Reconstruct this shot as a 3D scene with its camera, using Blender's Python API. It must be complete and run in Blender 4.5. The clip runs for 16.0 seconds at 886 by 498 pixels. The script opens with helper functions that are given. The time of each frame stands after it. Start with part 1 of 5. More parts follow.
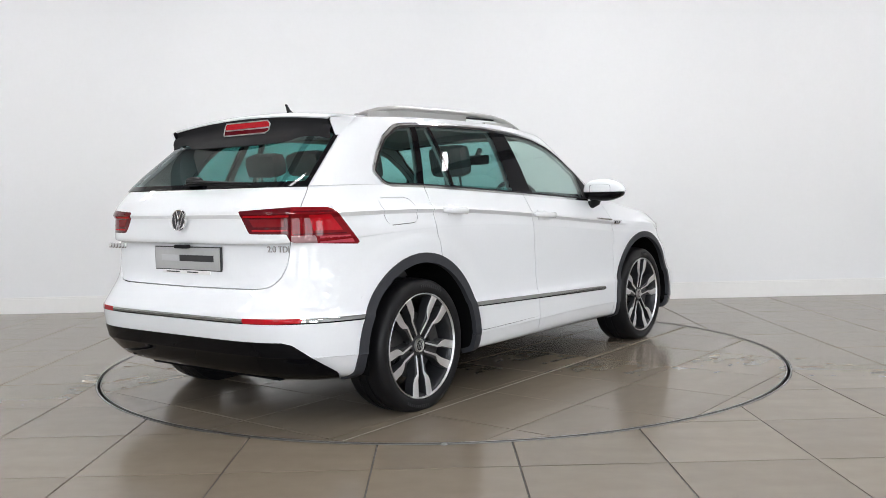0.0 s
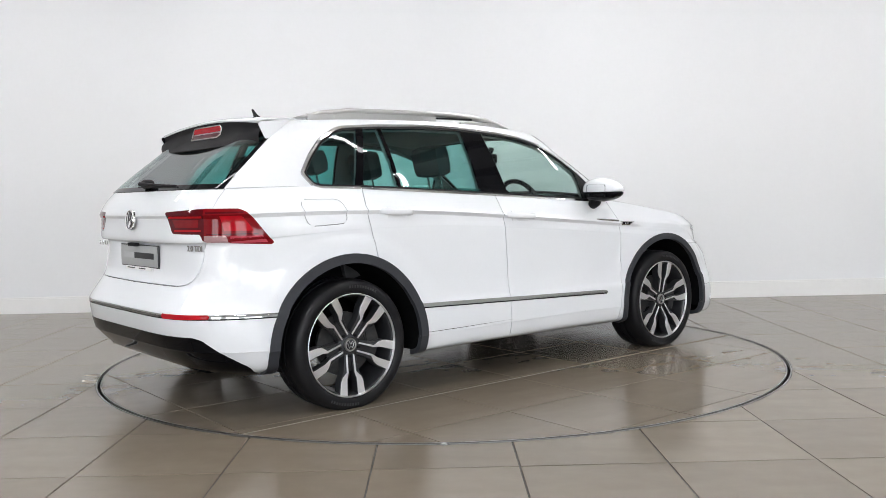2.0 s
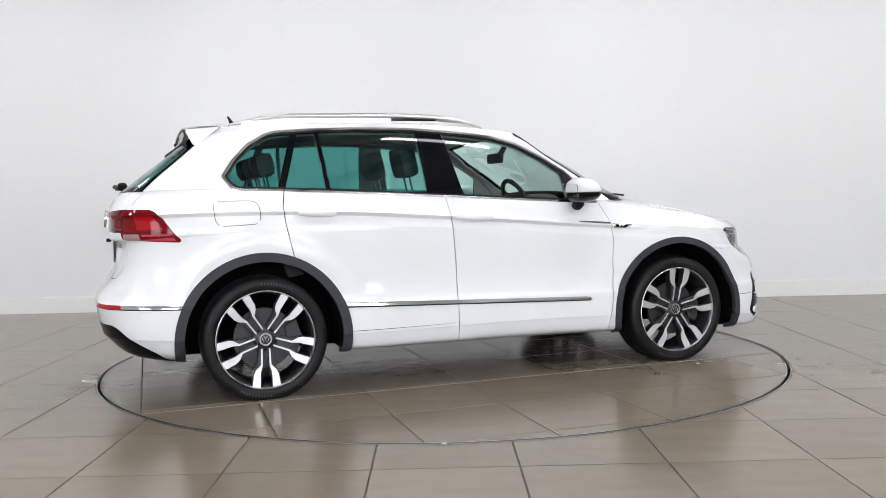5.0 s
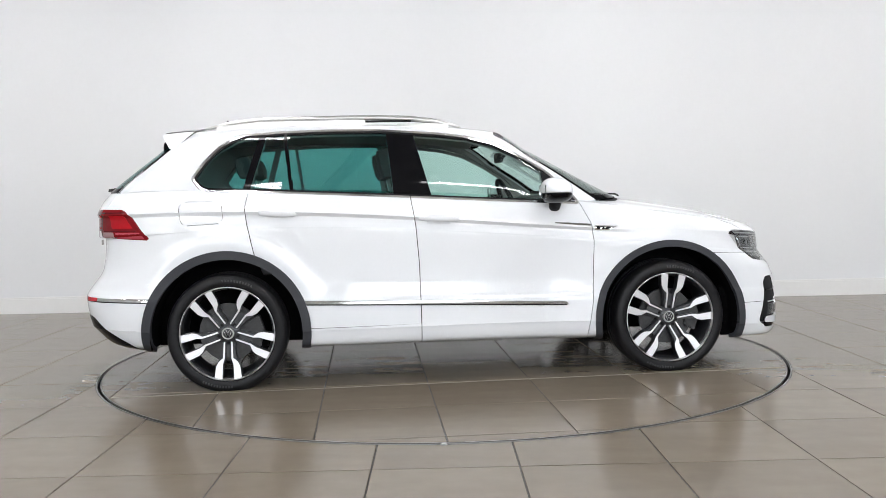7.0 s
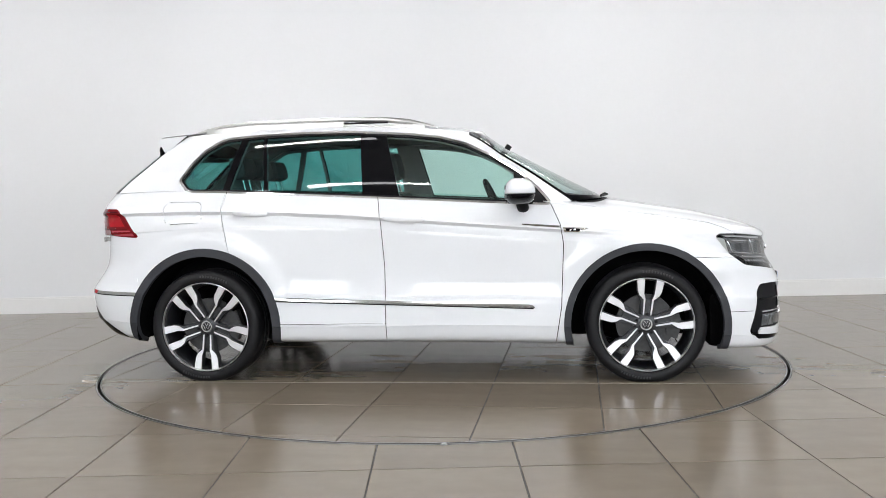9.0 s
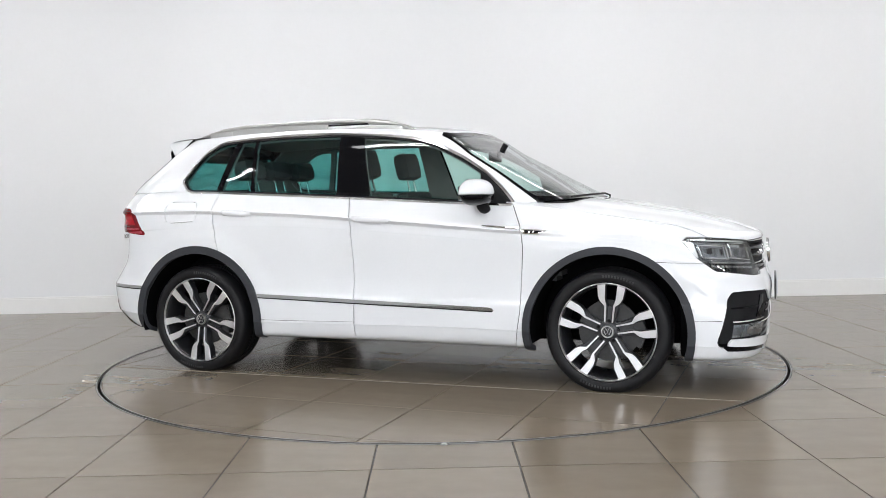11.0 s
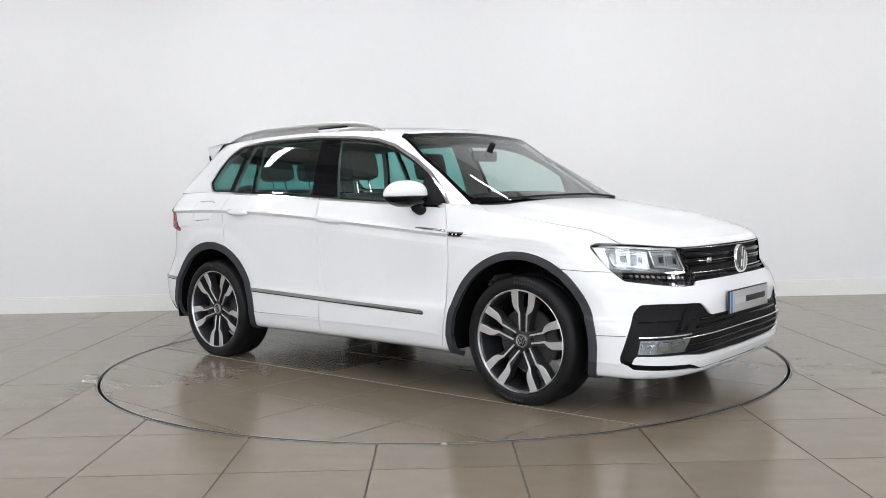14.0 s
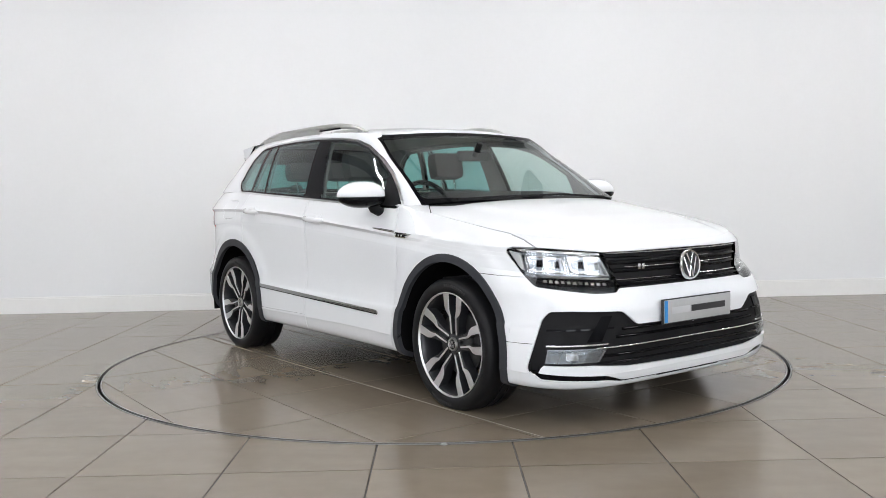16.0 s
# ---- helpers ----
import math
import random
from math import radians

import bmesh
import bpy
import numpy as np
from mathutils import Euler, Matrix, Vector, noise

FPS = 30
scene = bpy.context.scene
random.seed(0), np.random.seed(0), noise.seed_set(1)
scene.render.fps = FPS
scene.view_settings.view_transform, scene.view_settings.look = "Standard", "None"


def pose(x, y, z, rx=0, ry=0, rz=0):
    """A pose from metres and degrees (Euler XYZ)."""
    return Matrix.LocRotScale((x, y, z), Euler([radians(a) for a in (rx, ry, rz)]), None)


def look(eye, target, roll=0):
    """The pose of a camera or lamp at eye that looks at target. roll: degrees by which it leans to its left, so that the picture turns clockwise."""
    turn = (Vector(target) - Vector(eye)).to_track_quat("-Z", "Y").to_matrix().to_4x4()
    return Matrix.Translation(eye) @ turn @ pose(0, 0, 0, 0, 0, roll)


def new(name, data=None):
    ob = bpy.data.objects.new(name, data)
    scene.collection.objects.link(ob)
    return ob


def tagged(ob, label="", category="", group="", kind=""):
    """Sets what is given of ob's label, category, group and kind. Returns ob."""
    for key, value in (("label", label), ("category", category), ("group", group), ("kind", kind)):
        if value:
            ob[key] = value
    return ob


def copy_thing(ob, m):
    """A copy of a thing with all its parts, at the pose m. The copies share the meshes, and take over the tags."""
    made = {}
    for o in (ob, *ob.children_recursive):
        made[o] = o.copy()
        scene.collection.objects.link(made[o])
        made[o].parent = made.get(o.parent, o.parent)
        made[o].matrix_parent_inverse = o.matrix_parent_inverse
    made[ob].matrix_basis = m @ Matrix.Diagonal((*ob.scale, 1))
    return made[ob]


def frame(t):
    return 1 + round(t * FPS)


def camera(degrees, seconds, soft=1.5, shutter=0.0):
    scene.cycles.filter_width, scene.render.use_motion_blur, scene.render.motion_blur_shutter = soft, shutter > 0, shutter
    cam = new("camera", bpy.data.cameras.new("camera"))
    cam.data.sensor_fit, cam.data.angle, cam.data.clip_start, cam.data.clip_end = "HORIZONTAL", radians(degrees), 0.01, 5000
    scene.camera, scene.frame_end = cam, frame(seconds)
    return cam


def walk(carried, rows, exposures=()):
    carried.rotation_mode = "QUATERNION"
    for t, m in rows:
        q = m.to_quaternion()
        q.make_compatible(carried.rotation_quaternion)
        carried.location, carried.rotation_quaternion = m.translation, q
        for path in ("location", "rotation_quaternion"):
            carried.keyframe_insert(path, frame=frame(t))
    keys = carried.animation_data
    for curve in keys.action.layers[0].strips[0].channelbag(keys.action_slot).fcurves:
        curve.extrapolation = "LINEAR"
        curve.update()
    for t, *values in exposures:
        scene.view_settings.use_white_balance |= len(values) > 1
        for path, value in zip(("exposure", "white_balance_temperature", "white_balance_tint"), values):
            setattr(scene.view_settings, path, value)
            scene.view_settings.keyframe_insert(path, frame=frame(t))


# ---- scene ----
# ---------------------------------------------------------------- camera
EYE = Vector((0.0, -6.268, 1.114))
VIEW = look(EYE, EYE + 6.0 * Vector((0.0058, 0.99823, -0.0592)), -1.29)
cam = camera(52.6, 16.0, soft=0.75)
walk(cam, [(0.0, VIEW), (16.0, VIEW)], exposures=[(0.0, 0.0), (16.0, 0.0)])

# ---------------------------------------------------------------- light
BACK, FRONT, SIDE, TOP = 2.93, -11.0, 8.0, 4.3
sky = bpy.data.worlds.new("sky")
scene.world = sky
sky.use_nodes = True
st = sky.node_tree.nodes.new("ShaderNodeTexSky")
st.sky_type, st.sun_disc, st.sun_elevation, st.sun_rotation = "NISHITA", False, radians(40), radians(200)
sky.node_tree.links.new(st.outputs[0], sky.node_tree.nodes["Background"].inputs[0])
sky.node_tree.nodes["Background"].inputs[1].default_value = 0.15


def area(name, m, sx, sy, power, colour):
    d = bpy.data.lights.new(name, "AREA")
    d.shape, d.size, d.size_y, d.energy, d.color = "RECTANGLE", sx, sy, power, colour
    ob = new(name, d)
    ob.matrix_world = m
    return ob


# daylight in the shop-front openings behind the camera
for wx, watts in ((-5.4, 92), (-1.8, 96), (1.8, 108), (5.4, 124)):
    area("window_daylight", look((wx, FRONT + 0.15, 2.05), (wx, 0.0, 1.75)), 2.3, 1.9, watts, (0.95, 0.985, 1.045))

# ---------------------------------------------------------------- materials


def mat(name, colour, rough=0.5, metal=0.0, coat=0.0, vary=0.06, scale=30.0, bump=0.0, spec=0.5, coarse=3.0, transmission=0.0, ior=1.45):
    """A principled surface with two scales of colour and gloss variation and a fine relief."""
    m = bpy.data.materials.new(name)
    m.use_nodes = True
    nt = m.node_tree
    b = nt.nodes["Principled BSDF"]
    b.inputs["Metallic"].default_value = metal
    b.inputs["Roughness"].default_value = rough
    b.inputs["Coat Weight"].default_value = coat
    b.inputs["Coat Roughness"].default_value = 0.035
    b.inputs["Specular IOR Level"].default_value = spec
    b.inputs["Transmission Weight"].default_value = transmission
    b.inputs["IOR"].default_value = ior
    if not vary:
        b.inputs["Base Color"].default_value = (*colour, 1)
        return m
    tc = nt.nodes.new("ShaderNodeTexCoord")
    fine, big = nt.nodes.new("ShaderNodeTexNoise"), nt.nodes.new("ShaderNodeTexNoise")
    fine.inputs["Scale"].default_value, big.inputs["Scale"].default_value = scale, coarse
    fine.inputs["Detail"].default_value, big.inputs["Detail"].default_value = 5, 4
    for n in (fine, big):
        nt.links.new(tc.outputs["Object"], n.inputs["Vector"])
    add = nt.nodes.new("ShaderNodeMath")
    nt.links.new(fine.outputs[0], add.inputs[0])
    nt.links.new(big.outputs[0], add.inputs[1])
    ramp = nt.nodes.new("ShaderNodeMapRange")
    ramp.inputs[1].default_value, ramp.inputs[2].default_value = 0.6, 1.4
    ramp.inputs[3].default_value, ramp.inputs[4].default_value = 1 - vary, 1 + vary
    nt.links.new(add.outputs[0], ramp.inputs[0])
    mul = nt.nodes.new("ShaderNodeVectorMath")
    mul.operation = "SCALE"
    mul.inputs[0].default_value = colour
    nt.links.new(ramp.outputs[0], mul.inputs["Scale"])
    nt.links.new(mul.outputs[0], b.inputs["Base Color"])
    rr = nt.nodes.new("ShaderNodeMapRange")
    rr.inputs[1].default_value, rr.inputs[2].default_value = 0.3, 0.7
    rr.inputs[3].default_value, rr.inputs[4].default_value = rough * (1 - vary), rough * (1 + vary)
    nt.links.new(big.outputs[0], rr.inputs[0])
    nt.links.new(rr.outputs[0], b.inputs["Roughness"])
    if bump:
        bp = nt.nodes.new("ShaderNodeBump")
        bp.inputs["Strength"].default_value, bp.inputs["Distance"].default_value = 0.4, bump
        nt.links.new(fine.outputs[0], bp.inputs["Height"])
        nt.links.new(bp.outputs[0], b.inputs["Normal"])
    return m


def glass(name, tint, rough=0.0):
    """Thin tinted glass: clear transmission with a glossy face."""
    m = bpy.data.materials.new(name)
    m.use_nodes = True
    nt = m.node_tree
    nt.nodes.clear()
    out, mix = nt.nodes.new("ShaderNodeOutputMaterial"), nt.nodes.new("ShaderNodeMixShader")
    tr, gl, fr = nt.nodes.new("ShaderNodeBsdfTransparent"), nt.nodes.new("ShaderNodeBsdfGlossy"), nt.nodes.new("ShaderNodeLayerWeight")
    pw, ma = nt.nodes.new("ShaderNodeMath"), nt.nodes.new("ShaderNodeMath")
    pw.operation, ma.operation = "POWER", "MULTIPLY_ADD"
    pw.inputs[1].default_value, ma.inputs[1].default_value, ma.inputs[2].default_value = 3.2, 0.85, 0.045
    tr.inputs[0].default_value = (*tint, 1)
    gl.inputs["Roughness"].default_value = rough
    fr.inputs[0].default_value = 0.5
    nt.links.new(fr.outputs["Facing"], pw.inputs[0])
    nt.links.new(pw.outputs[0], ma.inputs[0])
    nt.links.new(ma.outputs[0], mix.inputs[0])
    nt.links.new(tr.outputs[0], mix.inputs[1])
    nt.links.new(gl.outputs[0], mix.inputs[2])
    nt.links.new(mix.outputs[0], out.inputs[0])
    return m


def glow(name, colour, strength):
    m = bpy.data.materials.new(name)
    m.use_nodes = True
    b = m.node_tree.nodes["Principled BSDF"]
    b.inputs["Base Color"].default_value = (*colour, 1)
    b.inputs["Emission Color"].default_value = (*colour, 1)
    b.inputs["Emission Strength"].default_value = strength
    return m


def tile_mat(name, colour):
    """Fired floor tile: each tile a little off in tone, cloudy streaks, satin glaze."""
    m = mat(name, colour, 0.2, 0.0, 0.0, 0.07, 9.0, 0.0, 0.42, 1.6)
    nt = m.node_tree
    b = nt.nodes["Principled BSDF"]
    info, mr, sc = nt.nodes.new("ShaderNodeObjectInfo"), nt.nodes.new("ShaderNodeMapRange"), nt.nodes.new("ShaderNodeVectorMath")
    sc.operation = "SCALE"
    mr.inputs[3].default_value, mr.inputs[4].default_value = 0.94, 1.05
    nt.links.new(info.outputs["Random"], mr.inputs[0])
    old = b.inputs["Base Color"].links[0].from_socket
    nt.links.new(old, sc.inputs[0])
    nt.links.new(mr.outputs[0], sc.inputs["Scale"])
    nt.links.new(sc.outputs[0], b.inputs["Base Color"])
    tex = next(n for n in nt.nodes if n.type == "TEX_NOISE" and n.inputs["Scale"].default_value < 5)
    mp = nt.nodes.new("ShaderNodeMapping")
    mp.inputs["Scale"].default_value = (1.0, 5.0, 1.0)
    src = tex.inputs["Vector"].links[0].from_socket
    nt.links.new(src, mp.inputs[0])
    nt.links.new(mp.outputs[0], tex.inputs["Vector"])
    return m


PAINT = mat("white_paint", (0.785, 0.805, 0.828), 0.3, 0, 1.0, 0.012, 60, 0.0, 0.12)
BLACK = mat("gloss_black", (0.004, 0.004, 0.005), 0.035, 0, 0.0, 0.1, 40, 0.0, 0.13)
LINER = mat("black_felt_liner", (0.004, 0.004, 0.0045), 0.9, 0, 0, 0.2, 90, 0.0, 0.08)
PLASTIC = mat("grained_plastic", (0.030, 0.032, 0.038), 0.6, 0, 0, 0.12, 260, 0.0006)
DARK = mat("matt_black", (0.008, 0.008, 0.009), 0.65, 0, 0, 0.2, 50, 0.0, 0.25)
CHROME = mat("chrome", (0.78, 0.78, 0.78), 0.12, 1.0, 0, 0.04, 40)
DISCSTEEL = mat("brake_steel", (0.055, 0.055, 0.055), 0.45, 0.6, 0, 0.2, 60)
SATIN = mat("satin_aluminium", (0.56, 0.56, 0.55), 0.32, 1.0, 0, 0.04, 90)
ALLOY = mat("machined_alloy", (0.74, 0.74, 0.75), 0.42, 1.0, 0.1, 0.05, 200)
ANTHRACITE = mat("anthracite_lacquer", (0.03, 0.031, 0.034), 0.3, 0.3, 0.3, 0.1, 60)
RUBBER = mat("tyre_rubber", (0.008, 0.008, 0.009), 0.42, 0, 0, 0.25, 120, 0.0006, 0.28)
BRIGHT = mat("bright_metal_strip", (0.40, 0.40, 0.39), 0.08, 1.0, 0, 0.05, 60)
MIRROR = mat("mirror_glass", (0.20, 0.23, 0.235), 0.02, 1.0, 0, 0)
GLASS = glass("tinted_glass", (0.72, 0.90, 0.855))
PRIVACY = glass("privacy_glass", (0.25, 0.56, 0.54))
SCREEN = glass("windscreen_glass", (0.80, 0.90, 0.87))
LENS = glass("clear_lens", (0.93, 0.95, 0.96))
REDLENS = mat("red_lens", (0.40, 0.004, 0.010), 0.08, 0, 0.0, 0.08, 50, 0.0, 0.3)
REDDARK = mat("dark_red_lens", (0.085, 0.002, 0.005), 0.06, 0, 0.0, 0.1, 50, 0.0, 0.3)
REDCLEAR = mat("pale_lens", (0.42, 0.25, 0.26), 0.1, 0.3, 0.3, 0.1, 50)
# red lens made pink: its pale reflection is partly in the colour
SHEENLENS = mat("red_lens_pink_sheen", (0.50, 0.06, 0.09), 0.08, 0, 0.0, 0.1, 50, 0.0, 0.3)
LETTER = mat("grey_raised_rubber", (0.028, 0.028, 0.03), 0.6, 0, 0, 0.1, 60)
LAMPCHROME = mat("lamp_chrome", (0.44, 0.45, 0.47), 0.16, 1.0, 0, 0.1, 30)
LAMPBOWL = mat("grey_lamp_bowl", (0.22, 0.23, 0.245), 0.25, 0.8, 0, 0.1, 40)
CLOTH = mat("charcoal_seat_cloth", (0.065, 0.065, 0.067), 0.85, 0, 0, 0.2, 160, 0.001)
PALETRIM = mat("pale_pillar_trim", (0.24, 0.24, 0.235), 0.85, 0, 0, 0.06, 120)
TRIM = mat("grey_cabin_trim", (0.055, 0.055, 0.056), 0.7, 0, 0, 0.12, 120, 0.0005)
HEADLINER = mat("pale_headliner", (0.42, 0.42, 0.40), 0.9, 0, 0, 0.05, 120)
PLATE = mat("silver_plate", (0.44, 0.45, 0.45), 0.35, 0.2, 0, 0.05, 60)
INK = mat("dark_ink", (0.03, 0.03, 0.032), 0.5, 0, 0, 0.1, 50)
MIDRED = mat("mid_red_lens", (0.18, 0.003, 0.006), 0.06, 0, 0.0, 0.1, 50, 0.0, 0.3)
PALEINK = mat("pale_ink", (0.50, 0.51, 0.52), 0.5, 0, 0, 0.05, 50)
BLUE = mat("blue_band", (0.03, 0.22, 0.55), 0.35, 0, 0, 0.05, 50)
WALLPAINT = mat("white_wall_paint", (0.80, 0.81, 0.82), 0.75, 0, 0, 0.012, 25, 0.0006, 0.3, 0.5)
GLOSSWHITE = mat("white_gloss_paint", (0.82, 0.82, 0.81), 0.3, 0, 0, 0.02, 20)
TILE = tile_mat("taupe_floor_tile", (0.186, 0.154, 0.117))
PALEGROUT = mat("pale_sanded_grout", (0.24, 0.21, 0.17), 0.85, 0, 0, 0.15, 80)
GROUT = mat("dark_grout", (0.06, 0.055, 0.05), 0.9, 0, 0, 0.2, 80)
STEEL = mat("dull_steel", (0.35, 0.34, 0.33), 0.4, 1.0, 0, 0.15, 40)
CEILING = mat("white_ceiling", (0.78, 0.78, 0.77), 0.85, 0, 0, 0.03, 10)
BEAMGREY = mat("grey_beam", (0.22, 0.22, 0.23), 0.6, 0, 0, 0.06, 12)
TUBE = glow("fluorescent_tube", (0.985, 0.985, 1.01), 40.0)

# ---------------------------------------------------------------- mesh helpers


def put(name, bm, material, parent=None, smooth=0.0):
    me = bpy.data.meshes.new(name)
    bm.normal_update()
    if smooth:
        for f in bm.faces:
            f.smooth = True
        for e in bm.edges:
            e.smooth = len(e.link_faces) == 2 and e.calc_face_angle(3.0) < radians(smooth)
    bm.to_mesh(me)
    bm.free()
    for mm in (material if isinstance(material, (list, tuple)) else (material,)):
        me.materials.append(mm)
    ob = new(name, me)
    ob.parent = parent
    return ob


def part(name, bm, material, parent, label="", smooth=35.0):
    ob = put(name, bm, material, parent, smooth)
    return tagged(ob, label) if label else ob


def box(bm, x0, x1, y0, y1, z0, z1, bevel=0.0):
    r = bmesh.ops.create_cube(bm, size=1.0)
    for v in r["verts"]:
        v.co = Vector(((x0 + x1) / 2 + v.co.x * (x1 - x0), (y0 + y1) / 2 + v.co.y * (y1 - y0), (z0 + z1) / 2 + v.co.z * (z1 - z0)))
    if bevel:
        es = list({e for v in r["verts"] for e in v.link_edges})
        bmesh.ops.bevel(bm, geom=es, offset=bevel, segments=2, affect="EDGES", profile=0.6)
    return bm


def prism(bm, poly, y0, y1, axis="y", bevel=0.0):
    """A flat outline (pairs) extruded between two depths along an axis."""
    def at(a, b, d):
        return {"y": (a, d, b), "x": (d, a, b), "z": (a, b, d)}[axis]
    lo = [bm.verts.new(at(a, b, y0)) for a, b in poly]
    hi = [bm.verts.new(at(a, b, y1)) for a, b in poly]
    fs = [bm.faces.new(lo), bm.faces.new(hi[::-1])]
    n = len(poly)
    for i in range(n):
        fs.append(bm.faces.new((lo[i], hi[i], hi[(i + 1) % n], lo[(i + 1) % n])))
    bmesh.ops.recalc_face_normals(bm, faces=fs)
    if bevel:
        bmesh.ops.bevel(bm, geom=list({e for f in fs for e in f.edges}), offset=bevel, segments=2, affect="EDGES", clamp_overlap=True)
    return bm


def lathe(bm, profile, n=64, closed=False):
    """Turns pairs (radius, depth) about the y axis."""
    rings = []
    for r, d in profile:
        rings.append([bm.verts.new((r * math.cos(2 * math.pi * i / n), d, r * math.sin(2 * math.pi * i / n))) for i in range(n)])
    pairs = list(zip(rings, rings[1:])) + ([(rings[-1], rings[0])] if closed else [])
    fs = []
    for a, b in pairs:
        for i in range(n):
            fs.append(bm.faces.new((a[i], a[(i + 1) % n], b[(i + 1) % n], b[i])))
    bmesh.ops.recalc_face_normals(bm, faces=fs)
    return bm


def tube(bm, pts, radii, n=10, caps=True):
    """A round bar along points; radii: one value or one a point (or pairs for an oval)."""
    pts = [Vector(p) for p in pts]
    if not isinstance(radii, (list, tuple)):
        radii = [radii] * len(pts)
    rings = []
    for i, p in enumerate(pts):
        d = (pts[min(i + 1, len(pts) - 1)] - pts[max(i - 1, 0)]).normalized()
        side = d.cross(Vector((0, 0, 1)))
        side = side.normalized() if side.length > 0.05 else d.cross(Vector((0, 1, 0))).normalized()
        up = side.cross(d)
        ra, rb = radii[i] if isinstance(radii[i], tuple) else (radii[i], radii[i])
        rings.append([bm.verts.new(p + side * ra * math.cos(2 * math.pi * k / n) + up * rb * math.sin(2 * math.pi * k / n)) for k in range(n)])
    fs = []
    for a, b in zip(rings, rings[1:]):
        for k in range(n):
            fs.append(bm.faces.new((a[k], a[(k + 1) % n], b[(k + 1) % n], b[k])))
    if caps:
        fs += [bm.faces.new(rings[0]), bm.faces.new(rings[-1][::-1])]
    bmesh.ops.recalc_face_normals(bm, faces=fs)
    return bm


# ---------------------------------------------------------------- room
bm = bmesh.new()
box(bm, -SIDE - 0.2, SIDE + 0.2, BACK, BACK + 0.2, -0.2, TOP)
wall_back = tagged(put("wall_back", bm, WALLPAINT), "plain matt white painted showroom wall", "wall", kind="structure")
for nm, x0, x1 in (("wall_left", -SIDE - 0.2, -SIDE), ("wall_right", SIDE, SIDE + 0.2)):
    bm = bmesh.new()
    box(bm, x0, x1, FRONT - 0.2, BACK, -0.2, TOP)
    tagged(put(nm, bm, WALLPAINT), "plain matt white painted showroom wall", "wall", kind="structure")
# shop front: piers, a low sill and a lintel round four openings
bm = bmesh.new()
box(bm, -SIDE, SIDE, FRONT - 0.2, FRONT, -0.2, 1.05)
box(bm, -SIDE, SIDE, FRONT - 0.2, FRONT, 3.05, TOP)
for a, b in ((-SIDE, -6.6), (-4.2, -3.0), (-0.6, 0.6), (3.0, 4.2), (6.6, SIDE)):
    box(bm, a, b, FRONT - 0.2, FRONT, 1.05, 3.05)
tagged(put("wall_front", bm, WALLPAINT), "white painted shop-front wall with four large openings", "wall", kind="structure")
bm = bmesh.new()
box(bm, -SIDE - 0.2, SIDE + 0.2, FRONT - 0.2, BACK + 0.2, TOP, TOP + 0.2)
tagged(put("ceiling", bm, CEILING), "white showroom ceiling", "ceiling", kind="structure")
bm = bmesh.new()
box(bm, -SIDE, SIDE, BACK - 0.018, BACK, 0.0, 0.15)
box(bm, -SIDE, SIDE, BACK - 0.012, BACK, 0.15, 0.168, 0.004)
tagged(put("baseboard", bm, GLOSSWHITE, None, 30), "white gloss painted skirting board along the wall", "skirting board", kind="structure")

# ceiling beams and fluorescent battens, seen only as reflections
bm = bmesh.new()
box(bm, -0.09, 0.09, FRONT, BACK, TOP - 0.28, TOP, 0.01)
beam = tagged(put("ceiling_beam", bm, BEAMGREY), "grey painted ceiling beam", "beam", "beams under the ceiling")
beam.location.x = -6.0
for i in range(1, 7):
    copy_thing(beam, pose(-6.0 + 2.0 * i, 0, 0))
batten = tagged(new("strip_light"), "white fluorescent strip light under the ceiling", "ceiling light", "strip lights under the ceiling")
bm = bmesh.new()
box(bm, -0.75, 0.75, -0.10, 0.10, 0.0, 0.06, 0.008)
part("housing", bm, GLOSSWHITE, batten)
bm = bmesh.new()
box(bm, -0.73, 0.73, -0.08, 0.08, -0.035, 0.0, 0.01)
part("diffuser", bm, TUBE, batten)
for sx in (-0.6, 0.6):
    bm = bmesh.new()
    tube(bm, [(sx, 0, 0.05), (sx, 0, 0.405)], 0.008)
    part("hanger_rod", bm, STEEL, batten)
# the row at y = 0.9 is added to brighten the back wall
spots = [(x, y) for y in (0.9, -1.9, -4.7, -7.5) for x in (-5.0, -1.7, 1.7, 5.0)]
batten.matrix_basis = pose(*spots[0], TOP - 0.4)
for x, y in spots[1:]:
    copy_thing(batten, pose(x, y, TOP - 0.4))
# ---------------------------------------------------------------- the car's skin
# Car space: x forward, y to its left, z up, on the floor midway between the axles.


def smooth_interp(x, xs, ys):
    """Monotone-ish cubic through a few stations."""
    xs, ys = np.asarray(xs, float), np.asarray(ys, float)
    d = np.gradient(ys, xs)
    i = np.clip(np.searchsorted(xs, x) - 1, 0, len(xs) - 2)
    h = xs[i + 1] - xs[i]
    t = np.clip((x - xs[i]) / h, 0, 1)
    return (2 * t**3 - 3 * t**2 + 1) * ys[i] + (t**3 - 2 * t**2 + t) * h * d[i] + (-2 * t**3 + 3 * t**2) * ys[i + 1] + (t**3 - t**2) * h * d[i + 1]


def loop(nf, ns, xs, power):
    """Half a plan outline in box shape, from the front centre round the right side to the rear centre: (x share, y share) per sample."""
    a = np.concatenate([np.ones(nf), 1 - np.arange(ns) / ns])
    b = np.concatenate([np.arange(nf) / nf, np.ones(ns)])
    r = (a**power + b**power) ** (1 / power)
    return a / r, b / r


